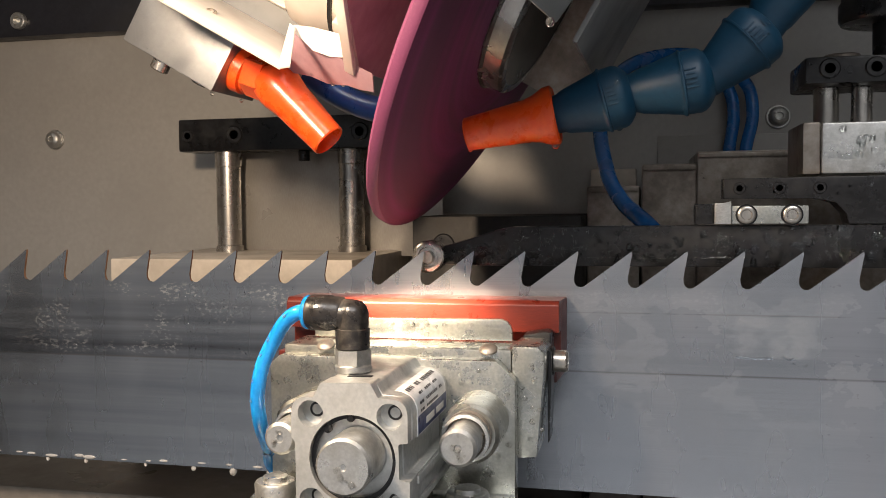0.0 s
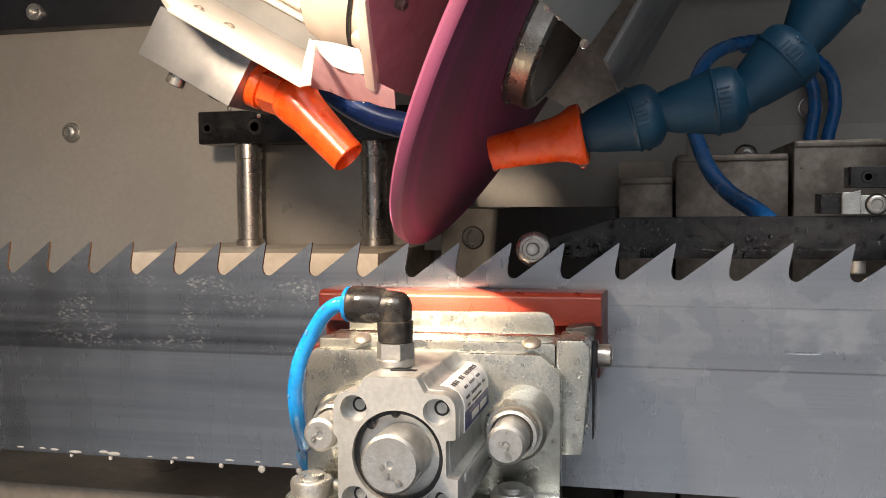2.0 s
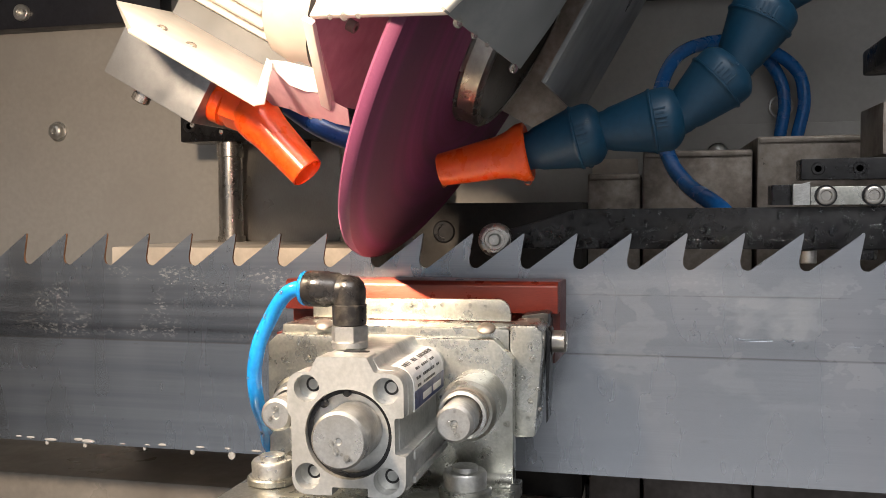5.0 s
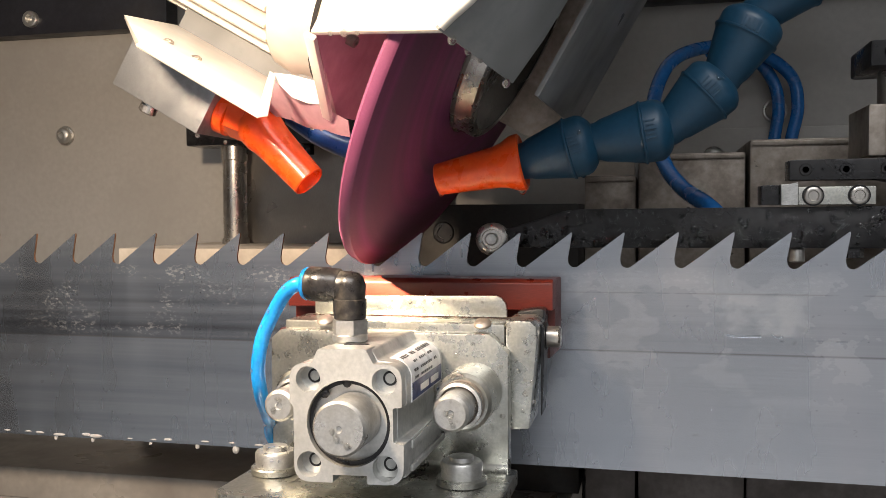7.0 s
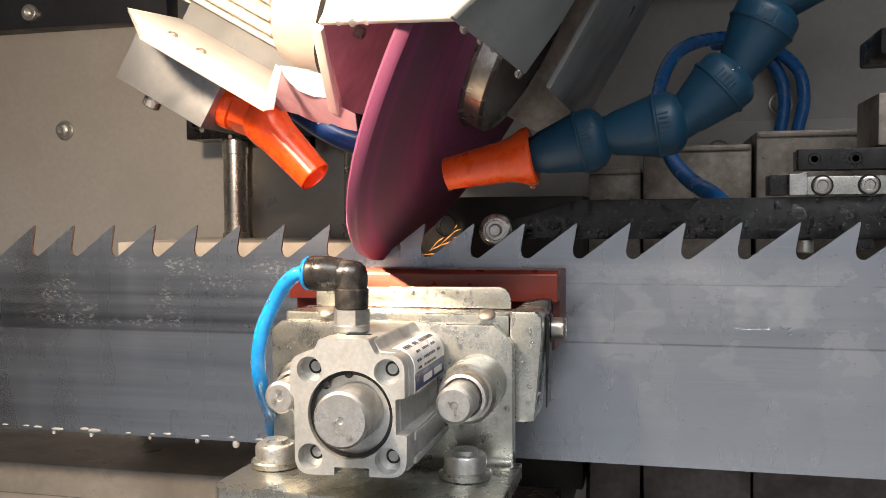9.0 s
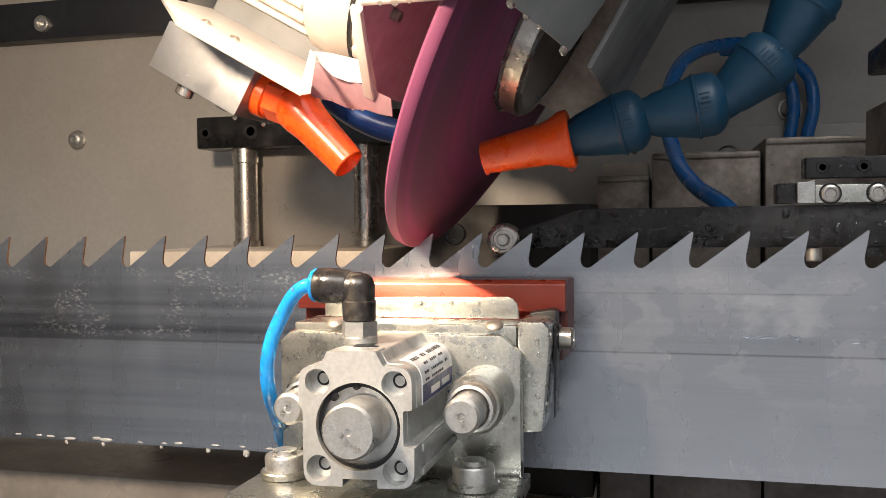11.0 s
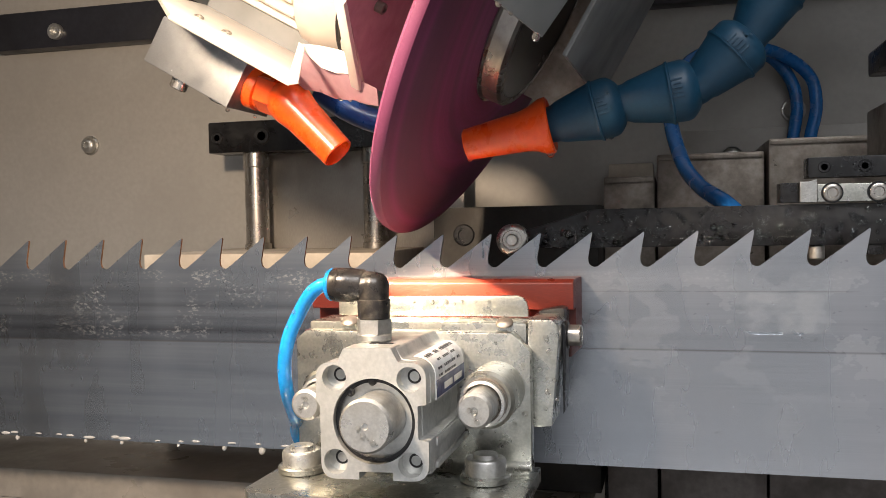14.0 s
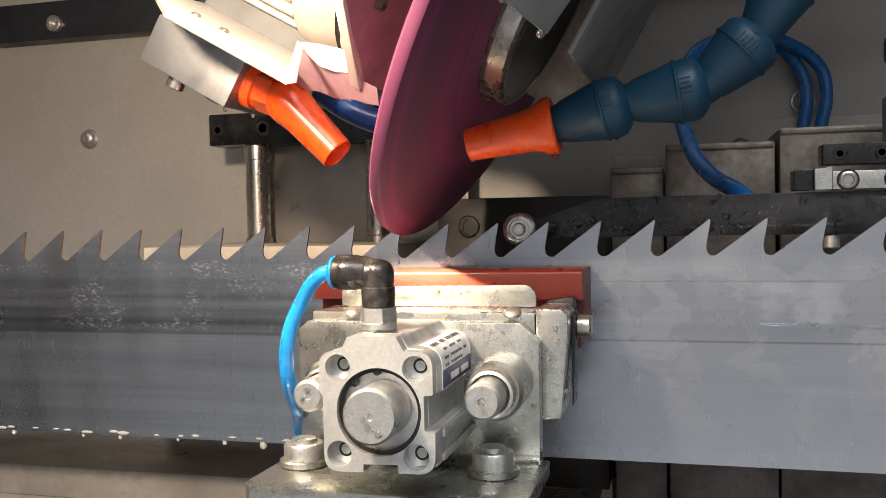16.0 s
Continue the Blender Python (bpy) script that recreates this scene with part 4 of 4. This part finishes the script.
    # hanging drops point to the ground, which is tilted in the head's own axes
    pend = [(0.0472, -0.030, -0.0488, 0.0022), (0.0190, -0.030, -0.0664, 0.0016), (0.0650, -0.030, -0.0318, 0.0018), (-0.1000, -0.008, -0.1022, 0.0014), (-0.0880, -0.004, -0.0990, 0.0012), (0.0365, -0.1030, -0.0188, 0.0018), (0.0215, -0.1270, -0.0165, 0.0018), (0.0255, -0.1200, -0.0170, 0.0014), (0.0290, -0.1150, -0.0174, 0.0010),
            (-0.0250, -0.0990, -0.0318, 0.0013), (-0.0190, -0.1035, -0.0294, 0.0018), (-0.0130, -0.1080, -0.0276, 0.0012)]
    pend += [(x, -0.0256 + (-0.0675 - z - 0.12 * x) * 1.3, z + 0.0012, r) for x, z, r in ((-0.0622, -0.0738, 0.0016), (-0.0570, -0.0737, 0.0014), (-0.0510, -0.0728, 0.0016), (-0.0455, -0.0712, 0.0013), (-0.0400, -0.0697, 0.0010), (-0.0340, -0.0684, 0.0008))]
    beads = []
    for x, y, z, r in pend:
        r *= 0.75
        b = lathe([(0.4 * r, 0.0), (0.2 * r, 0.7 * r), (-0.5 * r, 1.0 * r), (-1.2 * r, 0.92 * r), (-1.7 * r, 0.55 * r), (-1.9 * r, 0.0)], (x, y, z), (-0.5, 0, 0.866), 14, False)
        beads.append(b)
    tagged(part("hanging_water", joined(*beads), COOLANT, h), kind="stuff")
    return h, w


# ---- the pusher behind the blade ----
def pusher():
    t = thing("blade_pusher", (0.20, 0.02, 0.10), "black steel pusher arm with a roller behind the teeth", "feed pusher")
    arm = [(0.0965, 0.0935), (0.1000, 0.1010), (0.1106, 0.1038), (0.1272, 0.1090), (0.1330, 0.1100), (0.46, 0.1108), (0.46, 0.0930), (0.12, 0.0930)]
    part("arm", prism(arm, 0.012, 0.024, "y", 0.0006), BLACKED, t, "wet black steel arm")
    r = part("roller", lathe([(0, 0.0072), (0.006, 0.0072), (0.0068, 0.0062), (0.0068, 0.0045), (0.0058, 0.0042), (0.0058, 0)], (0.0963, 0.0118, 0.0970), (0, -1, 0), 36), CHROME, t, "bright steel roller")
    part("axle", rod((0.0963, 0.0062, 0.0970), (0.0963, 0.0042, 0.0970), 0.0028), BRIGHT, r)
    part("stop", box(0.2095, 0.2168, 0.010, 0.024, 0.1110, 0.1192, 0.0006), BLACKED, t)
    c = part("serrated_tip", box(0.2170, 0.2236, 0.008, 0.022, 0.1110, 0.1195, 0.0003), BRIGHT, t, "bright serrated tip")
    for k in range(7):
        z = 0.1115 + k * 0.0011
        part("ridge", prism([(0.2172, z), (0.2234, z + 0.0016), (0.2234, z + 0.0022), (0.2172, z + 0.0006)], 0.0074, 0.0082, "y", 0), BRIGHT, c)
    k = part("clip_bar", box(0.2238, 0.2534, 0.009, 0.020, 0.1110, 0.1184, 0.0006), ZINC, t, "bright wet clip bar")
    for x in (0.2295, 0.2470):
        part("counterbore", lathe([(0, 0.0043), (0.0003, 0.0043), (0.0003, 0.0030)], (x, 0.009, 0.1147), (0, -1, 0), 28, False), BLACKED, k)
        part("socket_screw", lathe([(0, 0.0036), (0.0010, 0.0036), (0.0014, 0.0031), (0.0014, 0.0022), (0.0009, 0.0019), (0.0009, 0)], (x, 0.0088, 0.1147), (0, -1, 0), 24), CHROME, k)
    up = [(0.2207, 0.1212), (0.2560, 0.1212), (0.2640, 0.1195), (0.2680, 0.1150), (0.2690, 0.1108), (0.46, 0.1108), (0.46, 0.1310), (0.2207, 0.1296)]
    u = part("upper_bar", prism(up, 0.012, 0.026, "y", 0.0006), BLACKED, t)
    for x in (0.2270, 0.2425, 0.2580):
        cap_screw("socket_screw", (x, 0.012, 0.1255), (0, -1, 0), 0.0026, 0.0004, u, BLACKED)
    part("side_block", box(0.2525, 0.2595, 0.020, 0.060, 0.1311, 0.1525, 0.001), COVER, t)
    part("wet_block", box(0.2596, 0.330, 0.018, 0.060, 0.1311, 0.1520, 0.001), BRIGHT, t, "wet milled aluminium block")
    for x, r in ((0.2640, 0.0050), (0.2780, 0.0042), (0.2950, 0.0060)):
        part("rod", rod((x, 0.035, 0.152), (x, 0.035, 0.168), r), CHROME, t)
    tp = part("top_clamp", box(0.2530, 0.330, 0.020, 0.060, 0.1680, 0.1790, 0.0015), BLACKED, t)
    for x in (0.2625, 0.2800):
        cap_screw("clamp_screw", (x, 0.020, 0.1740), (0, -1, 0), 0.0042, 0.0010, tp, BLACKED)
    part("under_screw", rod((0.2245, 0.0165, 0.0870), (0.2245, 0.0165, 0.0929), 0.0032), BRIGHT, t, "bright screw end under the arm")
    part("under_nut", hexagon((0.2460, 0.0165, 0.0890), (0.2460, 0.0165, 0.0929), 0.0045), BLACKED, t)
    part("overhead_spindle", lathe([(0, 0.0060), (0.0148, 0.0062), (0.0150, 0.0185), (0.0166, 0.0195), (0.0230, 0.0195), (0.0245, 0.0185), (0.0500, 0.0180)], (0.288, 0.035, 0.1790), (0, 0, 1), 40), BLACKED, t, "dark oily spindle with a broad collar")
    part("top_plug", rod((0.2700, 0.035, 0.1790), (0.2700, 0.035, 0.1815), 0.0075), COVER, tp)
    part("air_hose", tube([(0.1960, 0.0255, 0.1040), (0.1887, 0.032, 0.1117), (0.1785, 0.060, 0.1208), (0.1700, 0.090, 0.1363), (0.1650, 0.130, 0.1671), (0.1761, 0.160, 0.1972), (0.2040, 0.200, 0.2117), (0.2320, 0.228, 0.2106), (0.2527, 0.240, 0.1970), (0.2570, 0.240, 0.1766), (0.2530, 0.240, 0.1546), (0.2518, 0.240, 0.1300)], 0.0040, 16), TUBEBLUE, t, "blue air hose")
    part("air_hose", tube([(0.1998, 0.215, 0.2110), (0.2258, 0.235, 0.2111), (0.2412, 0.243, 0.1961), (0.2455, 0.243, 0.1774), (0.2429, 0.243, 0.1551), (0.2416, 0.243, 0.1300)], 0.0040, 16), TUBEBLUE, t, "blue air hose")
    random.seed(21)
    wet = [(random.uniform(0.105, 0.30), 0.0119, random.uniform(0.0945, 0.1095), random.uniform(0.0005, 0.0018)) for _ in range(260)]
    wet = [d for d in wet if d[0] > 0.128 or d[2] < 0.101]
    wet += [(random.uniform(0.262, 0.325), 0.0179, random.uniform(0.133, 0.150), random.uniform(0.0007, 0.0019)) for _ in range(46)]
    wet += [(random.uniform(0.223, 0.300), 0.0119, random.uniform(0.1225, 0.1285), random.uniform(0.0003, 0.0007)) for _ in range(20)]
    tagged(part("water_beading", drops(wet, (0, -1, 0)), WATER, t), kind="stuff")
    for x0, x1, z in ((0.165, 0.182, 0.0968), (0.186, 0.206, 0.0966), (0.209, 0.224, 0.0970)):
        tagged(part("coolant_runnel", tube([(x0, 0.0119, z), (x0 + 0.3 * (x1 - x0), 0.0119, z - 0.0003), (x0 + 0.7 * (x1 - x0), 0.0119, z + 0.0002), (x1, 0.0119, z)], 0.00024, 8, 4), COOLANT, t, "thin pale line of coolant"))
    return t


def splashes():
    random.seed(33)
    spots = []
    for cx, cz, sx, sz, n in ((-0.052, 0.0766, 0.008, 0.004, 34), (-0.098, 0.0747, 0.008, 0.003, 26), (-0.015, 0.0800, 0.009, 0.003, 22), (-0.036, 0.0647, 0.006, 0.002, 14), (-0.08, 0.0545, 0.04, 0.0012, 40), (0.20, 0.066, 0.05, 0.02, 12)):
        for _ in range(n):
            spots.append((random.gauss(cx, sx), -0.0006, random.gauss(cz, sz), random.uniform(0.0002, 0.0006)))
    x = -0.135
    while x < 0.015:
        spots.append((x, -0.0006, 0.0548 + 0.0004 * math.sin(140 * x) + random.uniform(-0.0005, 0.0005), random.uniform(0.0002, 0.0006)))
        x += random.uniform(0.0008, 0.0040)
    spots = [(x, y, z, 0.62 * r) for x, y, z, r in spots if z < 0.0845]
    single("splash_drops", drops(spots, (0, -1, 0)), WATER, "small coolant drops clinging to the saw blade", "water drops", "stuff")
    # ragged lower rims of the drying film
    runs = []
    for line in (((0.1951, 0.0579), (0.1990, 0.0573), (0.2040, 0.0574), (0.2088, 0.0575)), ((0.2126, 0.0584), (0.2142, 0.0575), (0.2155, 0.0572), (0.2170, 0.0578)), ((0.2160, 0.0560), (0.2166, 0.0556), (0.2172, 0.0559)),
                 ((0.2277, 0.0572), (0.2292, 0.0563), (0.2320, 0.0560)), ((0.2350, 0.0563), (0.2380, 0.0559), (0.2412, 0.0560)), ((0.2455, 0.0560), (0.2474, 0.0574), (0.2490, 0.0562))):
        runs.append(tube([(x, -0.0006, z) for x, z in line], 0.00042, 8, 5))
    single("coolant_runs", joined(*runs), WATER, "ragged runs of coolant drying on the saw blade", "water runs", "stuff")
    beads = []
    x = -0.20
    while x < 0.018:
        beads.append((x, -0.0006, random.uniform(-0.0002, 0.0010), random.uniform(0.0007, 0.0017)))
        x += random.uniform(0.005, 0.020)
    pend = [(x, 0.0, -0.0012, random.uniform(0.0008, 0.0017)) for x in (-0.165, -0.124, -0.103, -0.071, -0.046, -0.026, -0.008, 0.005)]
    single("edge_drops", joined(drops(beads, (0, -1, 0), 0.6), hanging(pend)), WHITENED, "coolant drops hanging along the blade's back edge", "water drops", "stuff")
    plate = [(random.uniform(0.094, 0.1125), -0.0600, random.uniform(0.018, 0.060), random.uniform(0.0004, 0.0013)) for _ in range(26)]
    plate += [(random.uniform(0.024, 0.05), -0.0600, random.uniform(0.050, 0.062), random.uniform(0.0003, 0.0008)) for _ in range(12)]
    plate += [(x, -0.0355, random.uniform(0.0728, 0.0738), random.uniform(0.0006, 0.0010)) for x in (0.07, 0.076, 0.083, 0.0885, 0.094, 0.1, 0.062)]
    plate += [(x - 0.0014, y - 0.0024, z, random.uniform(0.0004, 0.0008)) for x, y, z in ((0.0430, -0.0925, 0.0830), (0.0359, -0.0900, 0.0745), (0.0330, -0.0900, 0.0690), (0.0300, -0.0900, 0.0600), (0.0290, -0.0895, 0.0530), (0.0283, -0.0870, 0.0460))]
    plate += [(random.uniform(0.113, 0.1235), -0.0533, random.uniform(0.03, 0.066), random.uniform(0.0005, 0.0013)) for _ in range(10)]
    plate += [(0.1018 + random.uniform(-0.0045, 0.0045), -0.1005, 0.0428 + random.uniform(-0.0045, 0.0045), random.uniform(0.0004, 0.0011)) for _ in range(7)]
    plate += [(0.0415 + random.uniform(-0.0035, 0.0035), -0.1005, 0.0428 + random.uniform(-0.0035, 0.0035), random.uniform(0.0004, 0.0010)) for _ in range(5)]
    plate += [(0.0722 + random.uniform(-0.005, 0.005), -0.1248, 0.0400 + random.uniform(-0.004, 0.003), random.uniform(0.0005, 0.0012)) for _ in range(5)]
    single("bracket_drops", drops(plate, (0, -1, 0)), COOLANT, "coolant drops on the clamp's plated steel", "water drops", "stuff")


def sparks(name, count, seed, reach):
    """A spray of glowing slivers that leaves the wheel behind the teeth."""
    m, nt, b = nodes_of(name + "_glow")
    b.inputs["Base Color"].default_value = (0.9, 0.4, 0.1, 1)
    b.inputs["Emission Color"].default_value = (1.0, 0.34, 0.07, 1)
    b.inputs["Emission Strength"].default_value = 2.2
    t = new(name)
    t.empty_display_size = 0.01
    tagged(t, "spray of small orange grinding sparks beside the wheel", "sparks")
    random.seed(seed)
    for _ in range(count):
        u = random.random() ** 1.6
        fan = random.gauss(0, 0.22)
        p = Vector((0.004 + 0.018 * u, 0.010 + reach * u, 0.003 + 0.014 * u + 0.018 * u * fan + random.gauss(0, 0.0008)))
        d = Vector((0.75 + random.gauss(0, 0.18), 0.55, 0.40 + fan + random.gauss(0, 0.22))).normalized()
        L = random.uniform(0.002, 0.0075) + random.choice((0.0, 0.0, 0.006))
        part("spark", lathe([(0, 0.0), (0.6 * L, random.uniform(0.00012, 0.00024)), (L, 0.0)], p, d, 5), m, t)
    return t


enclosure()
bed()
for x, z in ((-0.3037, 0.1747), (0.2447, 0.1763), (0.205, 0.146)):
    wall_screw(x, z)
top_bar()
roof_bar()
support()
SLIDE = slide_blocks()
blade()
bracket()
guide_pins()
cylinder()
air_tube()
clamp_jaw()
HEAD, WHEEL = grinding_head()
PUSHER = pusher()
splashes()
SPRAY, FLECKS, STREAKS = sparks("grinding_sparks", 72, 5, 0.065), sparks("grinding_flecks", 14, 9, 0.035), sparks("stray_sparks", 7, 3, 0.012)


# ---- what moves ----
def motions():
    head = [(0.0, 0.0105, 0.0250), (0.5, 0.0070, 0.0199), (1.0, 0.0038, 0.0155), (1.5, 0.0050, 0.0147), (2.0, 0.0045, 0.0132), (2.5, 0.0031, 0.0115), (3.0, 0.0022, 0.0104),
            (3.5, 0.0005, 0.0082), (4.0, 0.0002, 0.0065), (5.2, 0.0004, 0.0030), (6.5, 0.0003, 0.0002), (7.0, 0, 0), (7.5, -0.0002, -0.0010), (8.0, 0.0005, -0.0013), (8.5, 0.0010, -0.0016),
            (9.0, 0.0023, -0.0020), (9.5, 0.0049, -0.0004), (10.7, 0.0125, 0.0065), (12.0, 0.0198, 0.0128), (12.5, 0.0213, 0.0142), (13.0, 0.0246, 0.0163), (13.1, 0.0243, 0.0166),
            (13.2, 0.0185, 0.0172), (13.3, 0.0110, 0.0172), (13.4, 0.0055, 0.0166), (13.5, 0.0039, 0.0160), (14.0, 0.0036, 0.0149), (14.5, 0.0029, 0.0134), (15.0, 0.0034, 0.0122), (15.5, 0.0025, 0.0108), (16.0, 0.0018, 0.0092)]
    x, y, z = HEAD_AT
    walk(HEAD, [(t, pose(x + a, y, z + b, 0, 30, 0)) for t, a, b in head])
    walk(WHEEL, [(i / 10, pose(0, 0, 0, 80 * i, 0, 0)) for i in range(161)])
    push = [(0.0, -0.0300), (0.1, -0.0215), (0.2, -0.0105), (0.3, -0.0030), (0.4, 0.0), (16.0, 0.0)]
    # the sparks rest behind the blade and spray out while the wheel bites
    rest = (0.040, 0.004, 0.045)
    for ob, bursts in ((SPRAY, ((2.5, 0.0390, 0.0925, 0), (4.0, 0.0440, 0.0925, -4), (15.0, 0.0395, 0.0945, -8))),
                       (FLECKS, ((3.0, 0.0500, 0.0955, -4), (9.0, 0.0560, 0.0820, 0), (9.7, 0.0590, 0.0860, 30), (15.5, 0.0370, 0.0920, -10))),
                       (STREAKS, ((4.0, 0.092, 0.143, 0), (9.5, 0.104, 0.140, 10), (15.2, 0.129, 0.170, 0), (15.7, 0.140, 0.179, 0)))):
        rows = [(0.0, pose(*rest))]
        for t, x, z, turn in bursts:
            rows += [(t - 0.2, pose(*rest)), (t - 0.1, pose(x - 0.006, -0.004, z - 0.010, turn)), (t, pose(x, 0.0, z, turn)), (t + 0.1, pose(x + 0.004, 0.012, z - 0.006, turn)), (t + 0.2, pose(*rest))]
        walk(ob, rows + [(16.0, pose(*rest))])
    px, py, pz = PUSHER.location
    walk(PUSHER, [(t, pose(px + a, py, pz)) for t, a in push])
    # the telescopic cover block rides along with the pusher
    cx, cy, cz = SLIDE.location
    walk(SLIDE, [(t, pose(cx + a, cy, cz)) for t, a in push])


motions()
